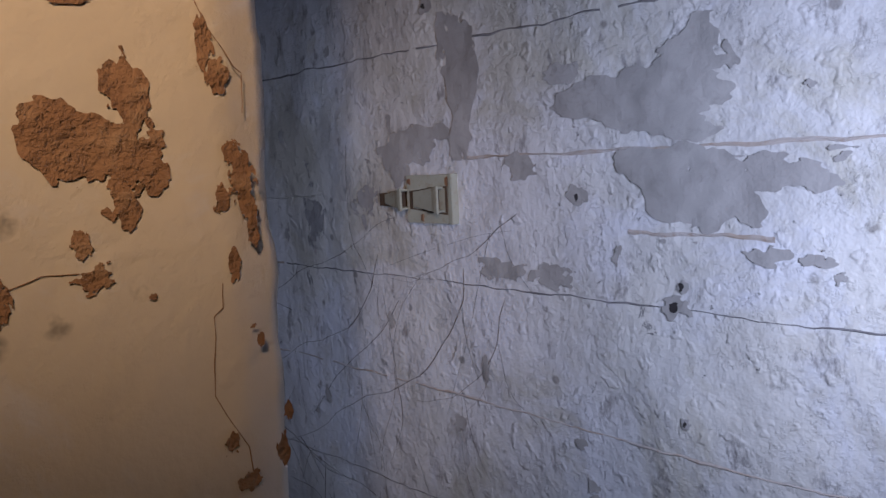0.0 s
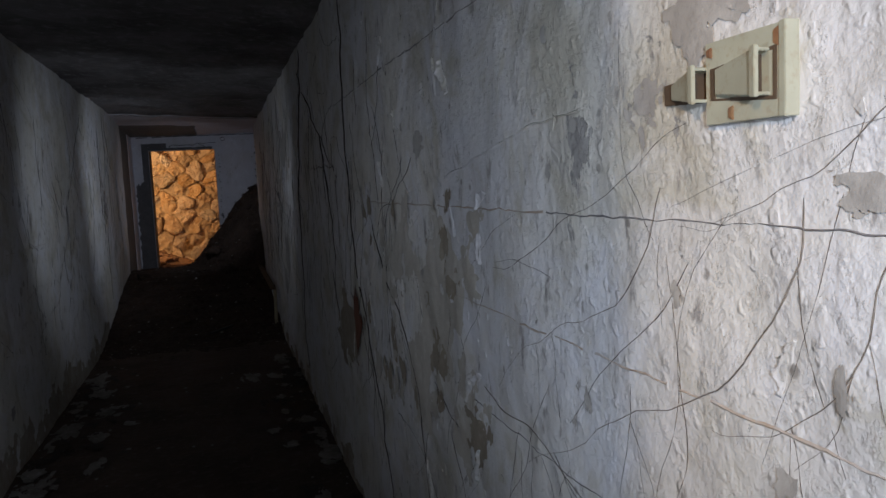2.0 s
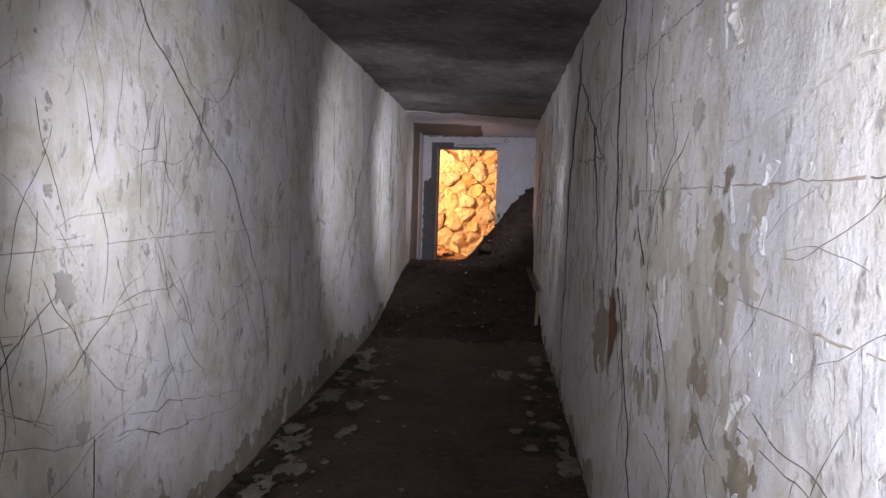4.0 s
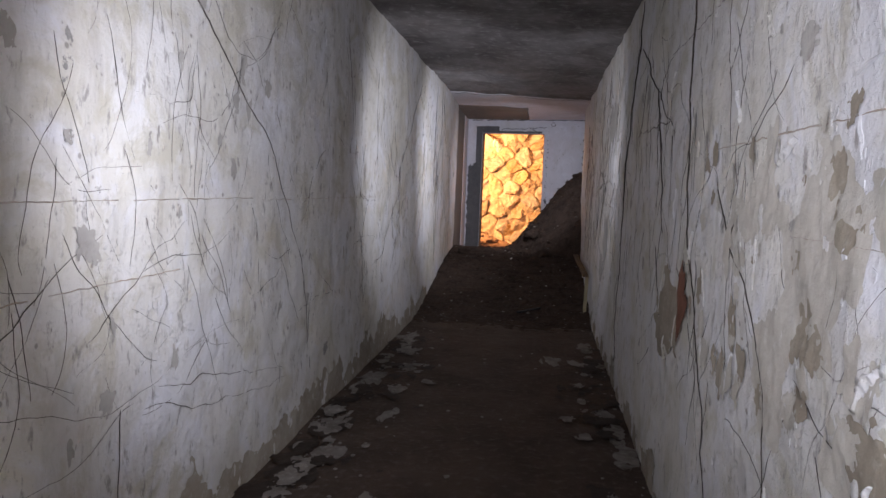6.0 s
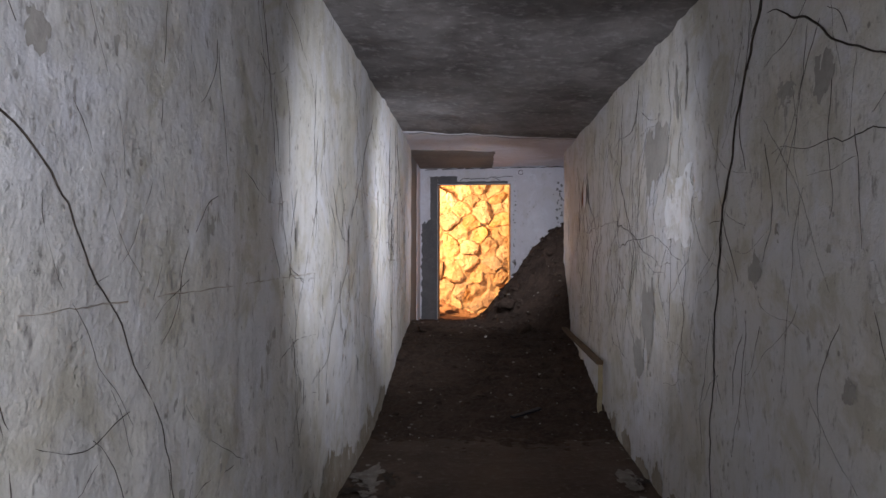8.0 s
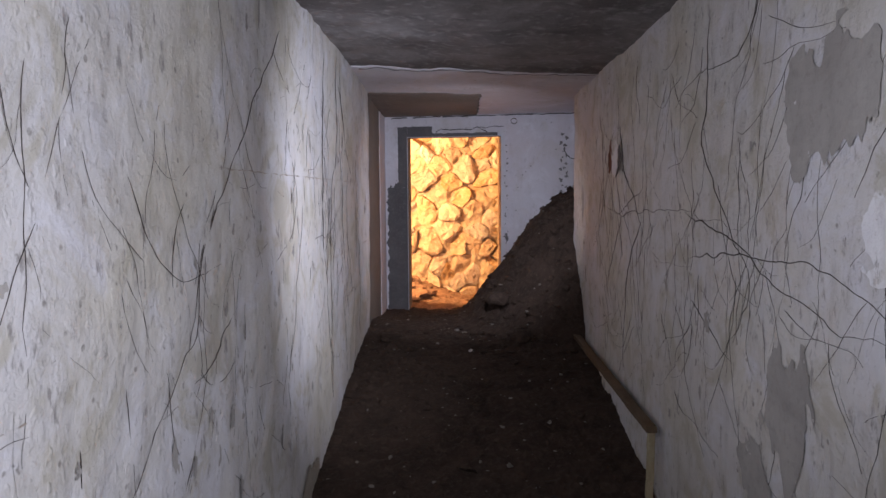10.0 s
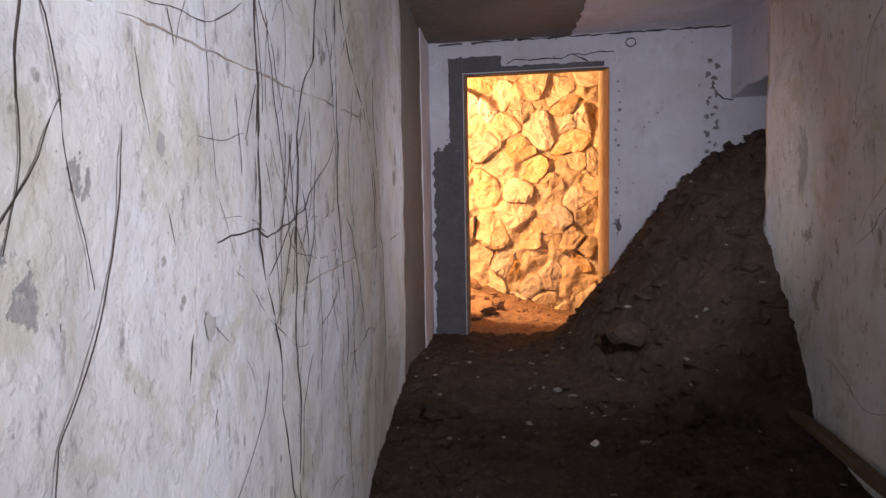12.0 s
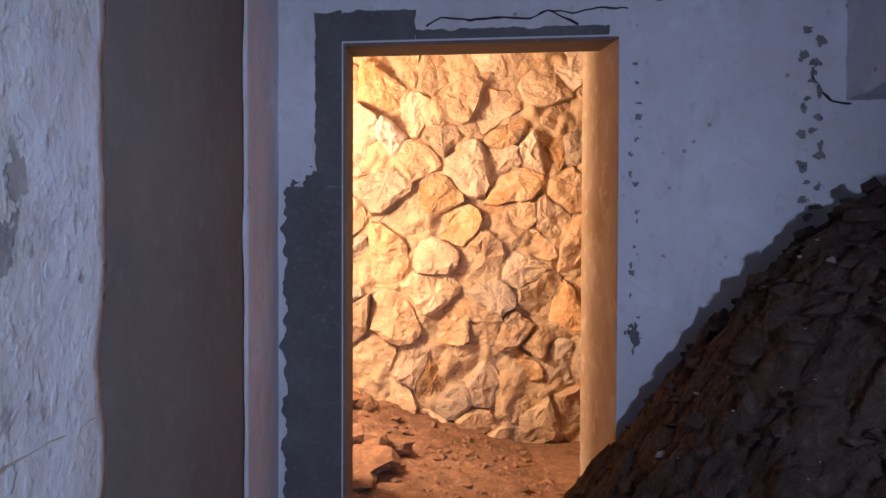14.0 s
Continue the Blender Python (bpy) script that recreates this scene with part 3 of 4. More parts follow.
for i, c in enumerate(CURLS):
    curl(on_right, *c[:4], c[4] * 0.9, c[5] * 0.6, i * 1.9, wall_right)

# earth splashed and risen along the foot of the walls
SPLASH = rough_mix("earth_stained_plaster", (0.38, 0.345, 0.29), (0.28, 0.24, 0.19), (0.46, 0.43, 0.39), 5.0, 0.9, 0.7, 0.01, 30.0)
rg = random.Random(52)
for i in range(26):
    y = 2.2 + 0.2 * i + rg.uniform(-0.08, 0.08)
    patch("earth_stain", on_left, y, 0.0, rg.uniform(0.12, 0.22), rg.uniform(0.08, 0.24), SPLASH, wall_left, i * 1.43, "", 0.3, 0.0025 + 0.0001 * i)
    if i % 2:
        patch("earth_stain", on_right, y, 0.0, rg.uniform(0.12, 0.2), rg.uniform(0.06, 0.18), SPLASH, wall_right, i * 1.91, "", 0.3, 0.0025 + 0.0001 * i)

# fallen plaster on the entrance wall
FALLEN_LARGE = ((0.560, 1.634, 0.019, 0.019), (0.591, 1.660, 0.010, 0.018), (0.585, 1.630, 0.017, 0.015), (0.598, 1.619, 0.011, 0.014), (0.585, 1.602, 0.008, 0.012), (0.636, 1.685, 0.005, 0.014), (0.644, 1.668, 0.006, 0.010),
                (0.648, 1.627, 0.005, 0.006), (0.652, 1.612, 0.008, 0.013), (0.640, 1.600, 0.005, 0.008), (0.655, 1.598, 0.005, 0.008), (0.658, 1.582, 0.004, 0.009), (0.643, 1.562, 0.004, 0.009))
FALLEN_SMALL = ((0.567, 1.563, 0.010, 0.007), (0.562, 1.583, 0.004, 0.007), (0.522, 1.561, 0.005, 0.010), (0.634, 1.459, 0.004, 0.006), (0.595, 1.551, 0.002, 0.002), (0.653, 1.524, 0.002, 0.002), (0.658, 1.515, 0.002, 0.004),
                (0.674, 1.467, 0.003, 0.006), (0.669, 1.444, 0.004, 0.010), (0.644, 1.432, 0.008, 0.008), (0.555, 1.704, 0.025, 0.005))
for i, (x, z, rx, rz) in enumerate(FALLEN_LARGE + FALLEN_SMALL):
    patch("bare_patch", on_stub, x, z, rx, rz, BARE_EARTH, stub, i * 5.3 + 3, ragged=0.35, lift=0.0012, n=34)
line("crack", on_stub, [(0.633, 1.709), (0.638, 1.696), (0.654, 1.674), (0.659, 1.671), (0.658, 1.648)], 0.0004, BARE_EARTH, stub, 2.0, 0.0015, 0.0009, 0.003)
line("crack", on_stub, [(0.636, 1.552), (0.635, 1.538), (0.629, 1.534), (0.626, 1.488), (0.632, 1.476), (0.645, 1.452), (0.647, 1.433)], 0.0005, BARE_EARTH, stub, 6.0, 0.0015, 0.0009, 0.003)
line("crack", on_stub, [(0.525, 1.563), (0.543, 1.569), (0.560, 1.568)], 0.0004, BARE_EARTH, stub, 9.0, 0.0015, 0.0009, 0.003)

# cement round the doorway where the paint is gone, crack over it, nail holes beside it
def ragged_sheet(name, surf, a0, a1, z0, z1, mat, parent, seed, rag=0.012, step=0.012, lift=0.003, sides="lrtb"):
    nu, nv = max(2, int((a1 - a0) / step)), max(2, int((z1 - z0) / step))
    vs, fs = [], []
    for j in range(nv + 1):
        for i in range(nu + 1):
            a, z = a0 + (a1 - a0) * i / nu, z0 + (z1 - z0) * j / nv
            if i == 0 and "l" in sides: a += rag * rnd((seed, z, 1), 14, 3)
            if i == nu and "r" in sides: a += rag * rnd((seed, z, 2), 14, 3)
            if j == 0 and "b" in sides: z += rag * rnd((a, seed, 3), 14, 3)
            if j == nv and "t" in sides: z += rag * rnd((a, seed, 4), 14, 3)
            vs.append(surf(a, z, lift))
    for j in range(nv):
        for i in range(nu):
            k = j * (nu + 1) + i
            fs.append((k, k + 1, k + nu + 2, k + nu + 1))
    return put(name, vs, fs, mat, parent)


ragged_sheet("bare_patch", on_end, -0.135, -0.041, 1.60, 2.205, DARK_BARE, wall_end, 1.0, sides="lt")
ragged_sheet("bare_patch", on_end, -0.245, -0.041, 0.20, 1.5995, DARK_BARE, wall_end, 2.0, 0.03, sides="l")
patch("bare_patch", on_end, -0.15, 1.60, 0.05, 0.05, DARK_BARE, wall_end, 6.0, "", 0.5, 0.005)
ragged_sheet("bare_patch", on_end, -0.0405, 0.215, 2.103, 2.205, DARK_BARE, wall_end, 3.0, sides="rt")
ragged_sheet("bare_patch", on_end, 0.2155, 0.86, 2.103, 2.135, DARK_BARE, wall_end, 4.0, 0.012, sides="rt")
line("crack", on_end, [(0.25, 2.150), (0.30, 2.175), (0.40, 2.165), (0.52, 2.172), (0.60, 2.165), (0.66, 2.192), (0.74, 2.180), (0.82, 2.195), (0.92, 2.19)], 0.0045, CRACK, wall_end, 1.5, 0.006)
line("crack", on_end, [(0.66, 2.19), (0.71, 2.165), (0.76, 2.138)], 0.005, CRACK, wall_end, 4.5, 0.004)
line("crack", on_end, [(-0.2, 2.295), (0.4, 2.297), (1.0, 2.30), (1.6, 2.30)], 0.006, CRACK, wall_end, 2.5, 0.008, gaps=0.1)
line("crack", on_end, [(1.50, 1.95), (1.53, 1.90), (1.56, 1.87), (1.62, 1.86)], 0.005, CRACK, wall_end, 7.5, 0.004)
for i in range(17):
    patch("nail_hole", on_end, 0.94 + random.uniform(-0.012, 0.02), 1.06 + 0.058 * i + random.uniform(-0.02, 0.02), random.uniform(0.003, 0.011), random.uniform(0.004, 0.012), SEAM_DARK, wall_end, i * 1.7, "", 0.5, 0.003, 12)
for i in range(22):
    patch("nail_hole", on_end, 1.50 + random.uniform(-0.035, 0.03), 1.50 + 0.028 * i + random.uniform(-0.015, 0.015), random.uniform(0.006, 0.018), random.uniform(0.008, 0.018), SEAM_DARK, wall_end, i * 2.7 + 40, "", 0.5, 0.003, 12)
patch("bare_patch", on_end, 0.945, 1.10, 0.02, 0.035, DARK_BARE, wall_end, 66.0)
line("crack", lambda a, z, lift=0.0: Vector((a, z, ceil_z(a, z) - 0.006 - lift)), [(-0.2, 8.86), (0.3, 8.83), (0.8, 8.86), (1.4, 8.80)], 0.012, SEAM_DARK, bpy.data.objects["ceiling_end"], 5.5, 0.02)


# ---- rubble stones of the lit wall ----
def clip(poly, px, pz, nx, nz):
    out = []
    for i, p in enumerate(poly):
        q = poly[(i + 1) % len(poly)]
        dp, dq = (p[0] - px) * nx + (p[1] - pz) * nz, (q[0] - px) * nx + (q[1] - pz) * nz
        if dp <= 0:
            out.append(p)
        if dp * dq < 0:
            f = dp / (dp - dq)
            out.append((p[0] + (q[0] - p[0]) * f, p[1] + (q[1] - p[1]) * f))
    return out


def stone(cell, cx, cz, proud, seed, name, parent, y0, mat):
    """One rubble stone: a rough faceted face standing proud of the mortar."""
    m = 22
    ring = []
    for k in range(m):
        t = 2 * math.pi * k / m
        c, s_ = math.cos(t), math.sin(t)
        r = 0.35
        for i, p in enumerate(cell):
            q = cell[(i + 1) % len(cell)]
            ex, ez = q[0] - p[0], q[1] - p[1]
            den = c * ez - s_ * ex
            if abs(den) > 1e-9:
                tt = ((p[0] - cx) * ez - (p[1] - cz) * ex) / den
                if 0 < tt < r:
                    r = tt
        ring.append((c, s_, r))
    tx, tz = random.uniform(-0.45, 0.45), random.uniform(-0.4, 0.4)
    vs = []
    for f, lift in ((1.0, -0.8), (0.98, 0.15), (0.91, 0.75), (0.70, 0.95), (0.36, 1.0)):
        for c, s_, r in ring:
            w = r * f * (1 + 0.13 * rnd((c * 1.6, s_ * 1.6, seed), 1.5, 4))
            dx, dz = c * w, s_ * w
            facet = noise.cell(Vector((cx + dx, seed, cz + dz)) * 9.0)
            d = proud * lift + (dx * tx + dz * tz) * (lift > 0.3) + 0.022 * rnd((cx + dx, seed, cz + dz), 9, 4) + 0.012 * facet * (lift > 0.3)
            vs.append((cx + dx, y0 - d, cz + dz))
    vs.append((cx, y0 - proud - 0.01, cz))
    fs = []
    for b in range(4):
        for k in range(m):
            j = (k + 1) % m
            fs.append((b * m + k, b * m + j, b * m + m + j, b * m + m + k))
    fs += [(4 * m + k, 4 * m + (k + 1) % m, 5 * m) for k in range(m)]
    return put(name, vs, fs, mat, parent)


sites = []
for j in range(13):
    for i in range(10):
        sites.append((-0.95 + 0.27 * i + 0.13 * (j % 2) + random.uniform(-0.10, 0.10), 0.05 + 0.205 * j + random.uniform(-0.075, 0.075)))
kept = []
for p in sites:
    if random.random() > 0.22 and all(math.hypot(p[0] - q[0], p[1] - q[1]) > 0.11 for q in kept):
        kept.append(p)
sites = kept
for _ in range(60):
    p = (random.uniform(-0.6, 1.5), random.uniform(0.2, 2.4))
    if min(math.hypot(p[0] - q[0], p[1] - q[1]) for q in sites) > 0.13:
        sites.append(p)
for k, (cx, cz) in enumerate(sites):
    cell = [(cx - 0.3, cz - 0.22), (cx + 0.3, cz - 0.22), (cx + 0.3, cz + 0.22), (cx - 0.3, cz + 0.22)]
    for ox, oz in sites:
        if (ox, oz) != (cx, cz) and abs(ox - cx) < 0.65 and abs(oz - cz) < 0.6:
            gap = random.choice((-0.016, -0.004, 0.003, 0.010))
            l_ = math.hypot(ox - cx, oz - cz)
            nx, nz = (ox - cx) / l_, (oz - cz) / l_
            cell = clip(cell, (cx + ox) / 2 - nx * gap, (cz + oz) / 2 - nz * gap, nx, nz)
    if len(cell) > 2:
        stone(cell, cx, cz, random.uniform(0.005, 0.10), k * 1.9, "stone", wall_rock, ROCK_Y + 0.01, ROCK)


# ---- roots ----
def tube(pts, r0, r1, sides=5):
    vs, fs = [], []
    n = len(pts)
    for i, p in enumerate(pts):
        d = (Vector(pts[min(i + 1, n - 1)]) - Vector(pts[max(i - 1, 0)])).normalized()
        a = d.cross(Vector((0.31, 0.17, 0.93)))
        if a.length < 0.01:
            a = d.cross(Vector((1, 0, 0)))
        a.normalize()
        b = d.cross(a)
        r = (r0 + (r1 - r0) * i / max(1, n - 1)) * min(1.0, 0.25 + 6.0 * i / n)
        for k in range(sides):
            t = 2 * math.pi * k / sides
            vs.append(Vector(p) + r * (math.cos(t) * a + math.sin(t) * b))
    for i in range(n - 1):
        for k in range(sides):
            j = (k + 1) % sides
            fs.append((i * sides + k, i * sides + j, (i + 1) * sides + j, (i + 1) * sides + k))
    fs += [tuple(range(sides - 1, -1, -1)), tuple((n - 1) * sides + k for k in range(sides))]
    return vs, fs


def creep(surf, pts, seed, r, wander=0.028, step=0.025):
    for _ in range(2):
        cut = [pts[0]]
        for (a0, z0), (a1, z1) in zip(pts, pts[1:]):
            cut += [(a0 * 0.75 + a1 * 0.25, z0 * 0.75 + z1 * 0.25), (a0 * 0.25 + a1 * 0.75, z0 * 0.25 + z1 * 0.75)]
        pts = cut + [pts[-1]]
    run = []
    for (a0, z0), (a1, z1) in zip(pts, pts[1:]):
        k = max(1, int(math.hypot(a1 - a0, z1 - z0) / step))
        run += [(a0 + (a1 - a0) * i / k, z0 + (z1 - z0) * i / k) for i in range(k)]
    run.append(pts[-1])
    out = []
    for a, z in run:
        o, p = wander * rnd((a * 2, z * 2, seed), 2.0, 3), wander * rnd((a * 2, z * 2, seed + 9), 2.0, 3)
        out.append(surf(a + o, z + p, r * 0.5 + 0.0015 * abs(rnd((a, z, seed), 3.0, 2))))
    return out


def root(surf, pts, r, seed, group, label, twigs=4):
    r *= (0.5 if surf is on_left else 0.6) if min(p[0] for p in pts) > 1.2 else 0.24
    vs, fs = tube(creep(surf, pts, seed, r), r, r * 0.25)
    ob = tagged(put("root", vs, fs, ROOT_PALE if surf is on_right and pts[0][0] < 1.2 else ROOT, None, smooth=True), label, "root", group)
    rg = random.Random(int(seed * 100))
    for k in range(twigs):
        i = rg.randrange(len(pts) - 1)
        f = rg.random()
        a, z = pts[i][0] + (pts[i + 1][0] - pts[i][0]) * f, pts[i][1] + (pts[i + 1][1] - pts[i][1]) * f
        ang, l_ = rg.choice((rg.uniform(-2.3, -0.8), rg.uniform(-2.3, -0.8), rg.uniform(0, 6.28))), rg.uniform(0.10, 0.4)
        bend = rg.uniform(-0.8, 0.8)
        b = (a + 0.5 * l_ * math.cos(ang), z + 0.5 * l_ * math.sin(ang))
        c = (b[0] + 0.5 * l_ * math.cos(ang + bend), b[1] + 0.5 * l_ * math.sin(ang + bend))
        if c[1] < 0.5 or c[1] > 2.25 or b[1] > 2.25:
            continue
        v2, f2 = tube(creep(surf, [(a, z), b, c], seed + k, r * 0.35, 0.015), r * 0.35, r * 0.15, 4)
        put("rootlet", v2, f2, ROOT, ob, smooth=True)
    return ob


LEFT_NEAR = (
    (((2.05, 2.2), (2.12, 1.95), (2.32, 1.81), (2.85, 1.48), (3.31, 1.06), (3.5, 0.69), (3.6, 0.3)), 0.0065),
    (((2.4, 1.9), (2.58, 1.72), (2.81, 1.71), (2.97, 1.81), (3.15, 2.1)), 0.003),
    (((2.15, 1.46), (2.22, 1.47), (2.3, 1.5), (2.3, 1.7)), 0.003),
    (((2.31, 1.44), (2.38, 1.35), (2.45, 1.3)), 0.002),
    (((1.1, 0.74), (1.45, 0.70), (1.85, 0.58), (2.09, 0.61), (2.33, 0.69), (2.69, 0.70)), 0.0045),
    (((2.09, 0.60), (2.53, 0.51), (3.17, 0.39)), 0.0035),
    (((1.85, 0.58), (1.87, 0.40), (1.9, 0.1)), 0.004),
    (((1.98, 0.55), (2.53, 0.41), (3.25, 0.34)), 0.003),
    (((1.3, 0.80), (1.46, 0.90), (1.64, 1.02), (1.77, 1.09)), 0.004),
    (((1.72, 0.81), (1.98, 0.97), (2.24, 1.10)), 0.003),
    (((2.0, 0.97), (2.31, 0.99), (2.59, 1.03)), 0.003),
    (((2.8, 0.73), (3.19, 0.86)), 0.003),
)
LEFT_MIDDLE = (
    (((6.9, 2.25), (6.73, 2.11), (6.36, 1.82), (5.84, 1.37), (5.80, 1.17), (5.63, 1.04), (5.39, 0.88), (5.2, 0.6)), 0.0045),
    (((5.05, 2.0), (5.03, 1.51), (5.02, 1.26), (4.98, 1.07)), 0.0025),
    (((6.17, 1.16), (5.75, 1.01), (5.55, 0.98)), 0.003),
    (((4.2, 2.2), (4.3, 1.7), (4.5, 1.3), (4.7, 0.8)), 0.003),
)
LEFT_FAR = (
    (((7.80, 2.3), (7.72, 1.8), (7.70, 1.64), (7.68, 1.52), (7.68, 1.38), (7.69, 1.31), (7.73, 1.18), (7.78, 0.9), (7.9, 0.4)), 0.006),
    (((8.22, 2.35), (8.14, 1.76), (8.10, 1.68), (8.00, 1.57), (7.96, 1.43), (7.92, 1.27), (7.88, 1.03), (7.9, 0.4)), 0.006),
    (((8.36, 2.35), (8.37, 1.82), (8.40, 1.62), (8.37, 1.33), (8.40, 1.14), (8.43, 0.79), (8.45, 0.4)), 0.0042),
    (((8.25, 2.3), (8.48, 1.85), (8.74, 1.67), (8.88, 1.56), (9.01, 1.32), (9.10, 1.07), (9.06, 0.54)), 0.0045),
    (((7.45, 1.32), (7.69, 1.31), (7.82, 1.31), (7.95, 1.33), (8.15, 1.40), (8.34, 1.51)), 0.0045),
    (((8.14, 1.69), (8.14, 1.45), (8.14, 1.27), (8.13, 1.08), (8.1, 0.7)), 0.0022),
    (((7.76, 1.9), (7.78, 1.66), (7.83, 1.46), (7.87, 1.34), (7.93, 1.23), (8.37, 1.20), (8.57, 1.28)), 0.0025),
    (((8.35, 1.32), (8.11, 1.30), (7.94, 1.30)), 0.0022),
    (((8.13, 1.27), (7.94, 1.09), (7.88, 0.9)), 0.0022),
)
RIGHT_NEAR = (
    (((0.02, 1.52), (0.06, 1.50), (0.10, 1.46), (0.17, 1.42), (0.31, 1.38)), 0.004),
    (((0.38, 1.42), (0.41, 1.36), (0.47, 1.28), (0.53, 1.25), (0.74, 1.17), (0.95, 1.06), (1.0, 1.0)), 0.004),
    (((0.15, 1.42), (0.17, 1.34), (0.22, 1.25), (0.30, 1.18), (0.43, 1.11), (0.57, 1.05), (0.73, 0.95), (0.85, 0.88)), 0.005),
    (((0.05, 1.38), (0.07, 1.28), (0.11, 1.22), (0.21, 1.15), (0.31, 1.13)), 0.004),
    (((1.10, 0.98), (0.94, 0.96), (0.73, 0.95), (0.54, 0.90)), 0.006),
    (((2.8, 2.3), (2.68, 2.06), (2.79, 1.75), (2.67, 1.10), (2.30, 0.69), (2.16, 0.38), (2.1, 0.1)), 0.007),
    (((2.3, 1.3), (2.12, 1.13), (1.70, 0.94), (1.62, 0.61), (1.6, 0.2)), 0.004),
)
RIGHT_MIDDLE = (
    (((4.2, 2.3), (4.23, 2.2), (4.42, 1.91), (4.60, 1.57), (4.71, 1.17), (4.78, 0.79), (4.8, 0.15)), 0.009),
    (((4.22, 2.05), (3.69, 1.81), (3.33, 1.62), (3.0, 1.5)), 0.007),
    (((3.54, 1.74), (3.40, 1.54), (3.32, 1.41), (3.2, 1.1)), 0.007),
    (((3.1, 1.56), (3.33, 1.55), (3.86, 1.58), (4.20, 1.58)), 0.004),
    (((3.4, 1.0), (3.2, 0.75), (2.9, 0.6)), 0.004),
)
RIGHT_FAR = (
    (((6.83, 1.27), (6.17, 1.33), (5.67, 1.34), (5.43, 1.26), (5.2, 1.2)), 0.0045),
    (((6.63, 2.2), (6.63, 1.86), (6.68, 1.71), (6.37, 1.42), (6.17, 1.30), (6.16, 1.14), (6.45, 0.90)), 0.004),
    (((6.1, 2.25), (6.17, 2.10), (6.35, 1.98), (6.77, 2.01), (7.02, 1.88)), 0.004),
    (((6.88, 1.47), (6.17, 1.34), (5.81, 1.20), (5.42, 1.19)), 0.0045),
    (((8.19, 1.41), (6.96, 1.47), (6.27, 1.41)), 0.0035),
    (((6.78, 1.10), (6.29, 0.96)), 0.0035),
    (((7.6, 1.55), (7.81, 1.49), (7.95, 1.44), (8.23, 1.41), (8.54, 1.47), (8.74, 1.63)), 0.004),
    (((8.1, 1.9), (8.03, 1.74), (7.81, 1.55), (7.5, 1.3)), 0.0045),
    (((7.6, 1.4), (7.79, 1.20), (7.92, 1.04), (7.97, 0.79), (7.98, 0.52)), 0.0045),
    (((8.05, 1.41), (8.26, 1.14), (8.45, 0.94)), 0.0035),
)
LEFT_ROOTS = LEFT_NEAR + LEFT_MIDDLE + LEFT_FAR
RIGHT_ROOTS = RIGHT_NEAR + RIGHT_MIDDLE + RIGHT_FAR
for i, (pts, r) in enumerate(LEFT_ROOTS):
    root(on_left, pts, r, i * 1.31 + 0.2, "roots on the walls", "thin dark dry root creeping over the whitewashed wall")
for i, (pts, r) in enumerate(RIGHT_ROOTS):
    root(on_right, pts, r, i * 1.73 + 50.2, "roots on the walls", "thin dark dry root creeping over the peeling wall")


def hair_roots(name, surf, boxes, seed, parent):
    rg = random.Random(seed)
    vs, fs = [], []
    for a0, a1, z0, z1, count in boxes:
        for _ in range(count):
            a, z = rg.uniform(a0, a1), rg.uniform(z0, z1)
            ang = rg.choice((rg.uniform(-1.9, -1.2), rg.uniform(-2.4, -0.7), rg.uniform(-3.3, 0.2)))
            pts = [(a, z)]
            for _ in range(rg.randint(3, 7)):
                ang += rg.uniform(-0.5, 0.5)
                l_ = rg.uniform(0.05, 0.14)
                a, z = a + l_ * math.cos(ang), z + l_ * math.sin(ang)
                pts.append((a, z))
            if min(p[1] for p in pts) < 0.4 or max(p[1] for p in pts) > 2.28:
                continue
            r = rg.uniform(0.0006, 0.0015) * (0.5 if a0 < 1.0 else 1.0)
            v2, f2 = tube(creep(surf, pts, rg.random() * 50, r, 0.012, 0.025), r, r * 0.5, 3)
            b = len(vs)
            vs += v2
            fs += [tuple(b + k for k in f) for f in f2]
    ob = put(name, vs, fs, ROOT, parent)
    return tagged(ob, "fine hair roots on the wall", "roots", kind="stuff")


hair_roots("hair_roots", on_left, ((1.2, 3.6, 0.5, 2.2, 80), (3.6, 7.4, 0.6, 2.2, 90), (7.4, 8.95, 0.5, 2.2, 60)), 5, None)
hair_roots("hair_roots", on_right, ((0.3, 1.2, 0.6, 1.4, 26), (1.2, 5.0, 0.5, 2.2, 90), (5.0, 8.7, 0.6, 2.2, 150)), 6, None)


# ---- flakes of paint on the walls and floor ----
LIME = rough_mix("trodden_lime", (0.24, 0.22, 0.20), (0.15, 0.13, 0.115), (0.33, 0.31, 0.29), 9.0, 0.9, 0.6, 0.006, 40.0)

def flakes(name, place, count, seed, size, mat, label, parent=None):
    rg = random.Random(seed)
    vs, fs = [], []
    for _ in range(count):
        p, u, v, w = place(rg)
        n = rg.randint(5, 7)
        s_ = size * rg.uniform(0.35, 1.3)
        tilt, ax = rg.uniform(0.0, 0.3), rg.uniform(0, 6.28)
        b = len(vs)
        rim = []
        for k in range(n):
            t = 2 * math.pi * k / n
            r = s_ * rg.uniform(0.5, 1.1)
            lift = max(0.0005, r * math.cos(t - ax) * math.tan(tilt) * 0.5)
            rim.append(p + r * math.cos(t) * u + 1.4 * r * math.sin(t) * v + lift * w)
        vs += rim + [q - 0.0015 * w for q in rim]
        fs.append(tuple(b + k for k in range(n)))
        fs += [(b + k, b + n + k, b + n + (k + 1) % n, b + (k + 1) % n) for k in range(n)]
    return tagged(put(name, vs, fs, mat, parent), label, "paint flakes", kind="stuff")


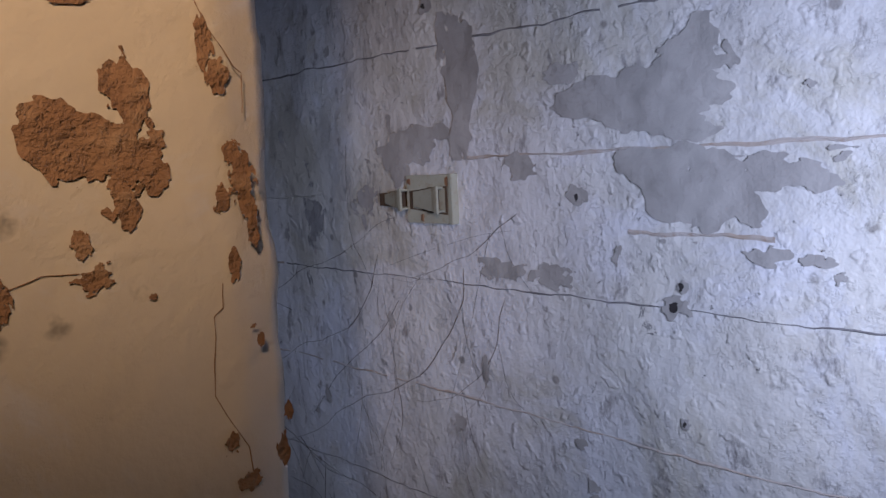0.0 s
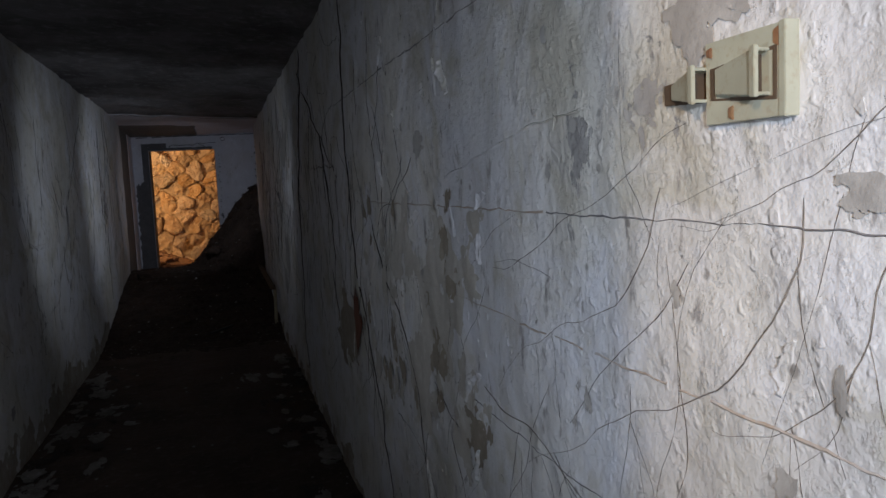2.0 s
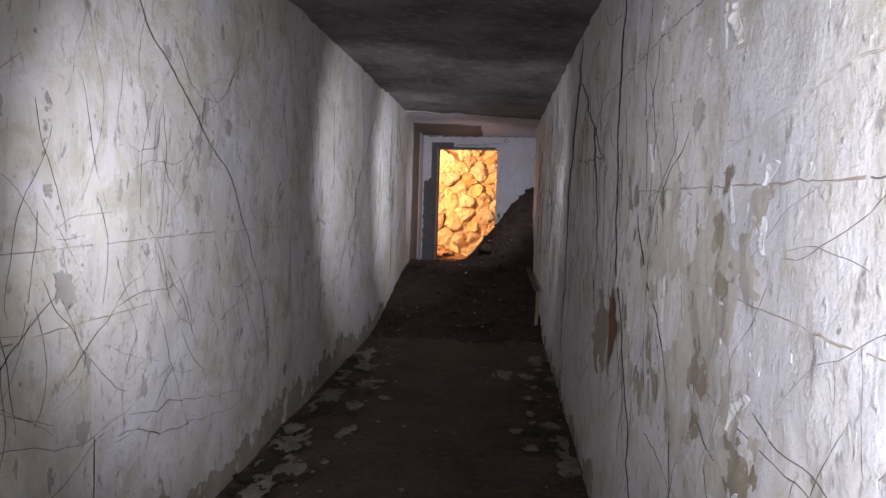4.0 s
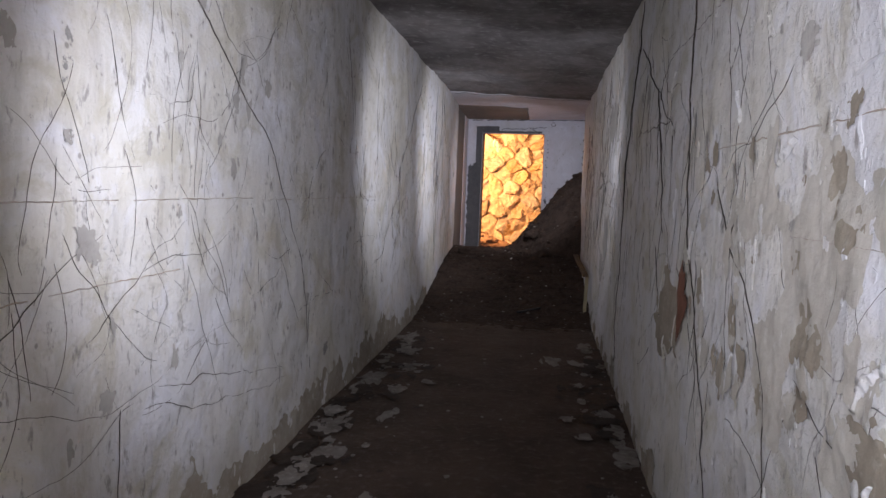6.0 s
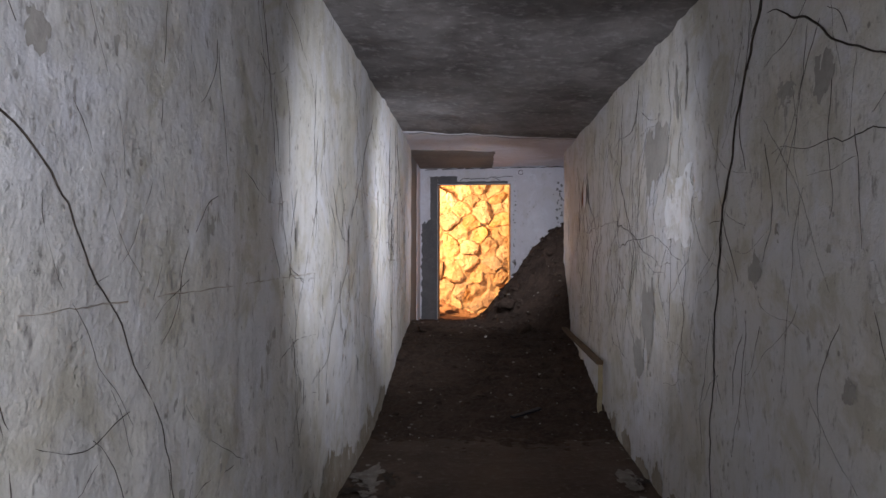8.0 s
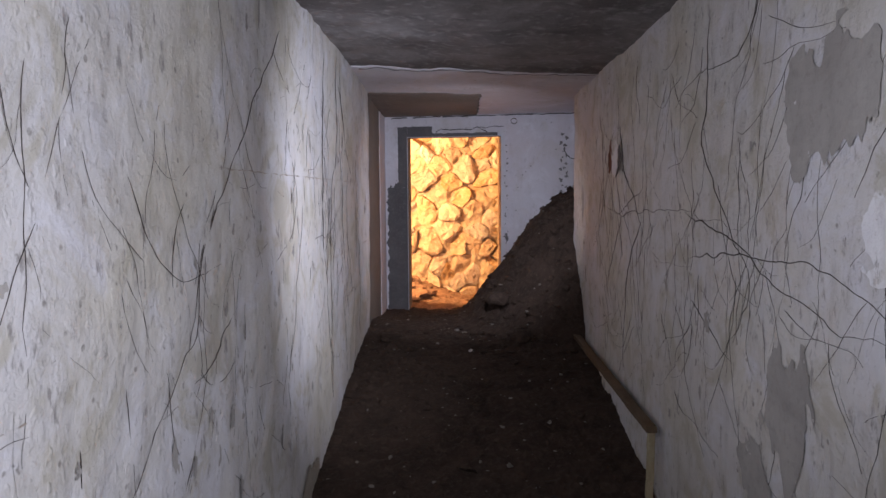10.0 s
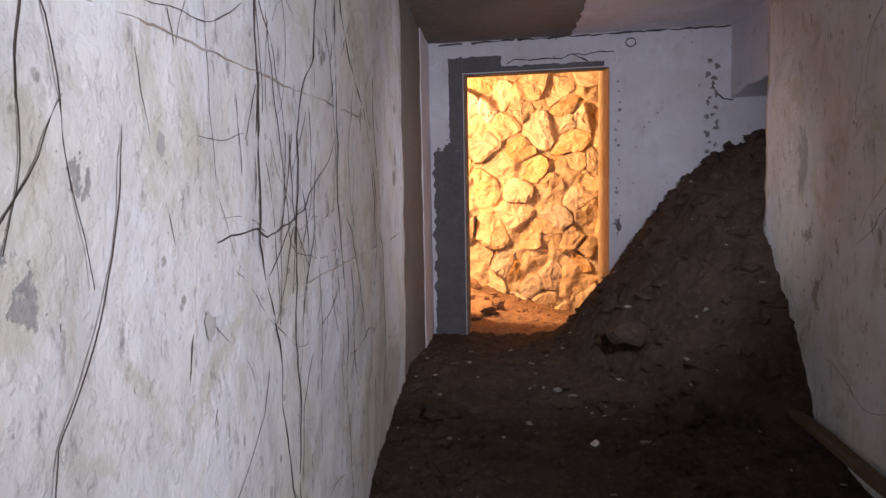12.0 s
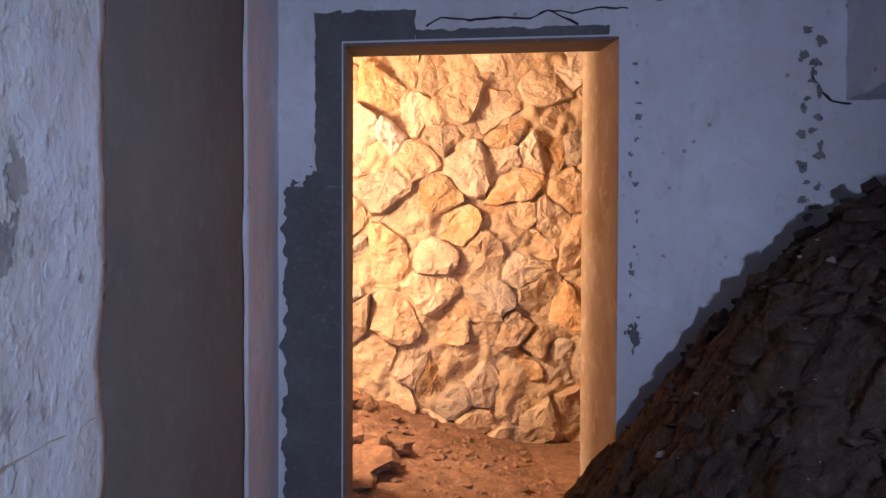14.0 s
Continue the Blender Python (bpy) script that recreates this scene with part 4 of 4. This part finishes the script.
def right_spot(rg):
    y = rg.choice((rg.uniform(0.9, 2.3), rg.uniform(0.9, 5.5), rg.uniform(-0.5, 6.5)))
    z = rg.uniform(0.5, 2.2)
    return on_right(y, z, 0.002), Vector((0, 1, 0)), Vector((0, 0, 1)), Vector((-1, 0, 0))


def left_spot(rg):
    return on_left(rg.uniform(1.2, 9.6), rg.uniform(0.4, 2.2), 0.002), Vector((0, 1, 0)), Vector((0, 0, 1)), Vector((1, 0, 0))


def floor_spot(rg):
    y = rg.uniform(2.3, 7.2)
    x = rg.choice((XL + abs(rg.gauss(0, 0.16)), XL + abs(rg.gauss(0, 0.3)), XR - abs(rg.gauss(0, 0.12)), rg.uniform(XL, XR)))
    z = 0.012 * rnd((x, y + 2.7, 0), 1.2) + 0.008
    z = max(z, earth_z(x, y) + 0.003) if y > 5.3 else z
    return Vector((min(max(x, XL + 0.03), XR - 0.03), y, z)), Vector((1, 0, 0)), Vector((0, 1, 0)), Vector((0, 0, 1))


flakes("wall_flakes", right_spot, 260, 11, 0.010, PAINT, "curled flakes of white paint on the wall")
flakes("wall_flakes", left_spot, 220, 12, 0.010, PAINT, "curled flakes of white paint on the wall")
flakes("floor_flakes", floor_spot, 150, 13, 0.012, LIME, "fallen flakes of white paint on the floor")


# dark blotches and lime trodden onto the floor
DARK_BLOTCH = rough_mix("dark_floor_blotch", (0.04, 0.028, 0.022), (0.028, 0.02, 0.016), (0.06, 0.045, 0.036), 7.0, 0.7, 0.5, 0.006, 30.0)


def on_floor(x, y, lift=0.003):
    return Vector((x, y, 0.012 * rnd((x, y + 2.7, 0), 1.2) + 0.004 * rnd((x + 1.6, y + 2.7, 1), 9) + lift + 0.001))


rg = random.Random(31)
for k in range(170):
    left = rg.random() < 0.62
    y = rg.uniform(2.4, 5.9)
    x = XL + 0.05 + abs(rg.gauss(0, 0.16)) if left else XR - 0.04 - abs(rg.gauss(0, 0.13))
    r = rg.uniform(0.01, 0.06)
    patch("floor_stain", on_floor, x, y, r, r * rg.uniform(1.0, 2.6), LIME if rg.random() < 0.55 else DARK_BLOTCH, bpy.data.objects["floor"], k * 1.37, "", 0.6, 0.003 + 0.00008 * k, 20)

# ---- stones and clods on the earth ----
def pebble(rg, s_):
    bm = bmesh.new()
    bmesh.ops.create_icosphere(bm, subdivisions=1 if s_ < 0.06 else 2, radius=1)
    sx, sy, sz, o = rg.uniform(0.6, 1.4), rg.uniform(0.6, 1.4), rg.uniform(0.35, 0.7), rg.random() * 50
    for v in bm.verts:
        k = 1 + (0.95 if s_ < 0.04 else 0.5) * rnd(v.co + Vector((o, 0, 0)), 1.4, 3)
        v.co = Vector((v.co.x * sx, v.co.y * sy, v.co.z * sz)) * (k * s_)
    return bm


def scatter(name, count, seed, spots, lo, hi, mat, label):
    rg = random.Random(seed)
    vs, fs = [], []
    for _ in range(count):
        x, y = spots(rg)
        bm = pebble(rg, lo + (hi - lo) * rg.random() ** 3)
        bm.verts.index_update()
        b, z = len(vs), earth_z(x, y)
        vs += [Vector((x, y, z)) + v.co for v in bm.verts]
        fs += [tuple(b + v.index for v in f.verts) for f in bm.faces]
        bm.free()
    return tagged(put(name, vs, fs, mat), label, "clods", kind="stuff")


PALE_STONE = rough_mix("pale_pebble", (0.26, 0.23, 0.20), (0.16, 0.14, 0.12), (0.34, 0.31, 0.28), 12.0, 0.9, 0.6, 0.004)
scatter("clods", 700, 21, lambda rg: (rg.uniform(XL, 1.36), rg.uniform(7.0, 9.6)), 0.006, 0.04, EARTH, "clods of dark earth on the slide")
scatter("clods", 700, 22, lambda rg: (min(1.55, 1.75 - abs(rg.gauss(0, 0.6))), rg.uniform(9.4, 11.0)), 0.006, 0.05, EARTH, "clods of dark earth on the slide")
scatter("pebbles", 260, 23, lambda rg: (rg.uniform(XL, 1.36), rg.uniform(6.6, 10.6)), 0.004, 0.022, PALE_STONE, "pale pebbles and crumbs in the earth")
scatter("rubble", 500, 24, lambda rg: (rg.uniform(-0.5, 0.9), rg.uniform(11.5, 13.05)), 0.006, 0.035, GRAVEL, "reddish rubble below the stone wall")
scatter("rubble", 40, 25, lambda rg: (rg.uniform(-0.45, -0.02), rg.uniform(11.9, 12.9)), 0.03, 0.10, GRAVEL, "larger rubble beside the doorway")


# ---- loose things ----
def spot(x, y, lift=0.0):
    return Vector((x, y, earth_z(x, y) + lift))


TIMBER = rough_mix("weathered_timber", (0.13, 0.09, 0.055), (0.09, 0.06, 0.036), (0.17, 0.12, 0.08), 8.0, 0.85, 0.6, 0.005, 60.0)
PALE_WOOD = rough_mix("pale_timber", (0.46, 0.40, 0.27), (0.38, 0.32, 0.20), (0.52, 0.46, 0.33), 10.0, 0.8, 0.5, 0.004, 70.0)


def beam(name, p, q, w, h, mat, label, category, seed):
    p, q = Vector(p), Vector(q)
    d = (q - p).normalized()
    side = d.cross(Vector((0, 0, 1)))
    if side.length < 0.05:
        side = Vector((1, 0, 0))
    side.normalize()
    top = side.cross(d)
    n = 18
    vs, fs = [], []
    for i in range(n + 1):
        c = p + (q - p) * i / n + side * 0.004 * rnd((i * 0.3, seed, 0), 1.0) + top * 0.004 * rnd((i * 0.3, seed, 5), 1.0)
        for a, b in ((-1, -0.8), (-0.8, -1), (0.8, -1), (1, -0.8), (1, 0.8), (0.8, 1), (-0.8, 1), (-1, 0.8)):
            vs.append(c + side * a * w / 2 + top * b * h / 2)
    for i in range(n):
        for k in range(8):
            j = (k + 1) % 8
            fs.append((i * 8 + k, i * 8 + j, i * 8 + 8 + j, i * 8 + 8 + k))
    fs += [tuple(range(7, -1, -1)), tuple(n * 8 + k for k in range(8))]
    return tagged(put(name, vs, fs, mat), label, category)


beam("post", (1.365, 7.18, 0.02), (1.372, 7.18, 0.44), 0.032, 0.032, PALE_WOOD, "short pale wooden post standing by the passage wall", "post", 1)
beam("plank", (1.352, 7.10, 0.452), (1.350, 9.35, 0.47), 0.05, 0.03, TIMBER, "long weathered plank laid along the wall onto the earth", "plank", 2)
DARKRUBBER = rough_mix("dark_rubber", (0.012, 0.012, 0.016), (0.02, 0.02, 0.026), (0.03, 0.03, 0.035), 20.0, 0.6, 0.3, 0.002)
beam("rubber_strip", spot(0.72, 7.02, 0.02), spot(0.93, 7.16, 0.03), 0.045, 0.015, DARKRUBBER, "dark rubber strip lying half buried in the earth", "scrap", 3)


def single_stone(name, x, y, s_, mat, label, seed):
    bm = pebble(random.Random(seed), s_)
    bmesh.ops.translate(bm, verts=bm.verts, vec=spot(x, y, s_ * 0.3))
    return tagged(part(name, bm, mat, None), label, "stone")


# stones added to darken the shadowed lower left of the doorway
for k, (x, y, r) in enumerate(((0.02, 11.95, 0.13), (-0.04, 12.15, 0.16), (0.10, 12.2, 0.10), (0.0, 11.75, 0.09))):
    single_stone("rubble_stone", x, y, r, GRAVEL, "reddish stone added in the shaded corner inside the doorway", 40 + k)
single_stone("pebble", 0.56, 9.05, 0.022, WHITE, "small white chip lying on the dark earth", 3)
single_stone("stone", 0.95, 9.25, 0.11, EARTH, "earthy stone bedded in the foot of the slide", 4)
single_stone("stone", 0.80, 9.75, 0.09, EARTH, "earthy stone bedded in the foot of the slide", 5)
single_stone("stone", -0.05, 9.3, 0.07, EARTH, "earthy stone bedded in the foot of the slide", 6)

# iron ring in the end wall
IRON = rough_mix("rusty_iron", (0.06, 0.045, 0.04), (0.10, 0.06, 0.045), (0.04, 0.03, 0.03), 20.0, 0.7, 0.4, 0.002, 80.0)
pts = [on_end(1.02 + 0.030 * math.cos(t), 2.238 + 0.026 * math.sin(t), 0.006) for t in [2 * math.pi * k / 20 for k in range(21)]]
vs, fs = tube(pts, 0.0035, 0.0035, 6)
tagged(put("wall_ring", vs, fs, IRON, None, smooth=True), "small rusty iron ring hanging on the white wall", "ring")


# ---- old switch on the passage wall ----
SWITCH = rough_mix("aged_bakelite", (0.42, 0.42, 0.33), (0.36, 0.35, 0.27), (0.30, 0.24, 0.16), 9.0, 0.5, 0.2, 0.002, 70.0)
# brown for the switch's gaps and hollows: their shade is put into the colour
SHADE = rough_mix("brown_shade", (0.10, 0.068, 0.042), (0.065, 0.045, 0.03), (0.13, 0.09, 0.06), 20.0, 0.8, 0.2, 0.002)
RUST = rough_mix("rust_stain", (0.25, 0.13, 0.06), (0.18, 0.09, 0.05), (0.3, 0.2, 0.1), 20.0, 0.8, 0.2, 0.002)
switch = tagged(new("light_switch"), "aged cream switch plate with two hollow hoods on the wall", "switch")
switch.location = (XR - 0.001, 0.225, 1.545)


def tapered(y0, y1, za0, za1, zb0, zb1, xa0, xa1, xb0, xb1):
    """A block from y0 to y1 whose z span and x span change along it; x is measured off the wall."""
    bm = bmesh.new()
    vs = [bm.verts.new((-x, y, z)) for y, zs, xs in ((y0, (za0, za1), (xa0, xa1)), (y1, (zb0, zb1), (xb0, xb1))) for x, z in ((xs[0], zs[0]), (xs[1], zs[0]), (xs[1], zs[1]), (xs[0], zs[1]))]
    for f in ((0, 1, 2, 3), (7, 6, 5, 4), (0, 4, 5, 1), (1, 5, 6, 2), (2, 6, 7, 3), (3, 7, 4, 0)):
        bm.faces.new([vs[k] for k in f])
    bmesh.ops.recalc_face_normals(bm, faces=bm.faces)
    bmesh.ops.bevel(bm, geom=list(bm.edges), offset=0.0008, segments=2, affect="EDGES")
    return bm


def hood(y0, y1, h0, h1, off, tall):
    """A hollow hood: open mouth at y0, narrowing to a low tongue at y1."""
    t = 0.0035
    ob = part("hood", tapered(y0, y1, -h0, h0, -h1, h1, off + tall - t, off + tall, off, off + 0.004), SWITCH, switch)
    for sgn in (-1, 1):
        lo0, hi0 = sorted((sgn * h0, sgn * (h0 - t)))
        lo1, hi1 = sorted((sgn * h1, sgn * (h1 - t)))
        part("side", tapered(y0, y1, lo0, hi0, lo1, hi1, off, off + tall - t, off, off + 0.002), SWITCH, ob)
    part("lip", tapered(y0 - 0.004, y0 + 0.006, -h0 - 0.002, h0 + 0.002, -h0 - 0.001, h0 + 0.001, off + tall - 0.002, off + tall + 0.004, off + tall - 0.001, off + tall + 0.002), SWITCH, ob)
    # dark block fills the hollow to paint its shade
    part("hood_shade", tapered(y0 + 0.012, y1 - 0.012, -h0 + t + 0.001, h0 - t - 0.001, -h1, h1, off, off + tall * 0.5, off, off + 0.001), SHADE, ob, "dark block painting the shade in the hood")
    return ob


part("plate", tapered(-0.068, 0.058, -0.046, 0.046, -0.046, 0.046, -0.012, 0.012, -0.012, 0.010), SWITCH, switch)
part("rim", tapered(-0.070, -0.060, -0.047, 0.047, -0.047, 0.047, -0.012, 0.015, -0.012, 0.014), SWITCH, switch)
# dark strips laid on the plate paint the shade of the gaps
part("gap_shade", tapered(-0.052, 0.050, 0.021, 0.025, 0.013, 0.017, 0.010, 0.0128, 0.008, 0.0108), SHADE, switch, "dark strip painting the gap shade beside the hood")
part("gap_shade", tapered(-0.052, 0.050, -0.029, -0.025, -0.020, -0.016, 0.010, 0.0128, 0.008, 0.0108), SHADE, switch, "dark strip painting the gap shade beside the hood")
part("gap_shade", tapered(-0.056, -0.050, -0.029, 0.025, -0.029, 0.025, 0.010, 0.013, 0.010, 0.013), SHADE, switch, "dark strip painting the gap shade at the mouth")
part("gap_shade", tapered(0.040, 0.048, -0.018, 0.016, -0.017, 0.015, 0.008, 0.0125, 0.008, 0.0122), SHADE, switch, "dark strip painting the gap shade at the end")
hood(-0.046, 0.036, 0.024, 0.014, 0.011, 0.020)
hood(0.056, 0.128, 0.020, 0.009, 0.004, 0.026)
# flat brown block paints the shadow of the hood onto the wall
part("hood_shadow", tapered(0.050, 0.150, -0.020, 0.017, -0.014, 0.011, -0.010, 0.0035, -0.010, 0.003), SHADE, switch, "brown patch painting the shadow of the hood")
for y, z, h in ((0.010, -0.036, 0.008), (-0.058, 0.033, 0.010), (0.046, 0.034, 0.006)):
    part("rust_spot", tapered(y, y + 0.008, z - h, z + h, z - h * 0.6, z + h * 0.7, 0.008, 0.0128, 0.008, 0.0125), RUST, switch, "brown rust stain")
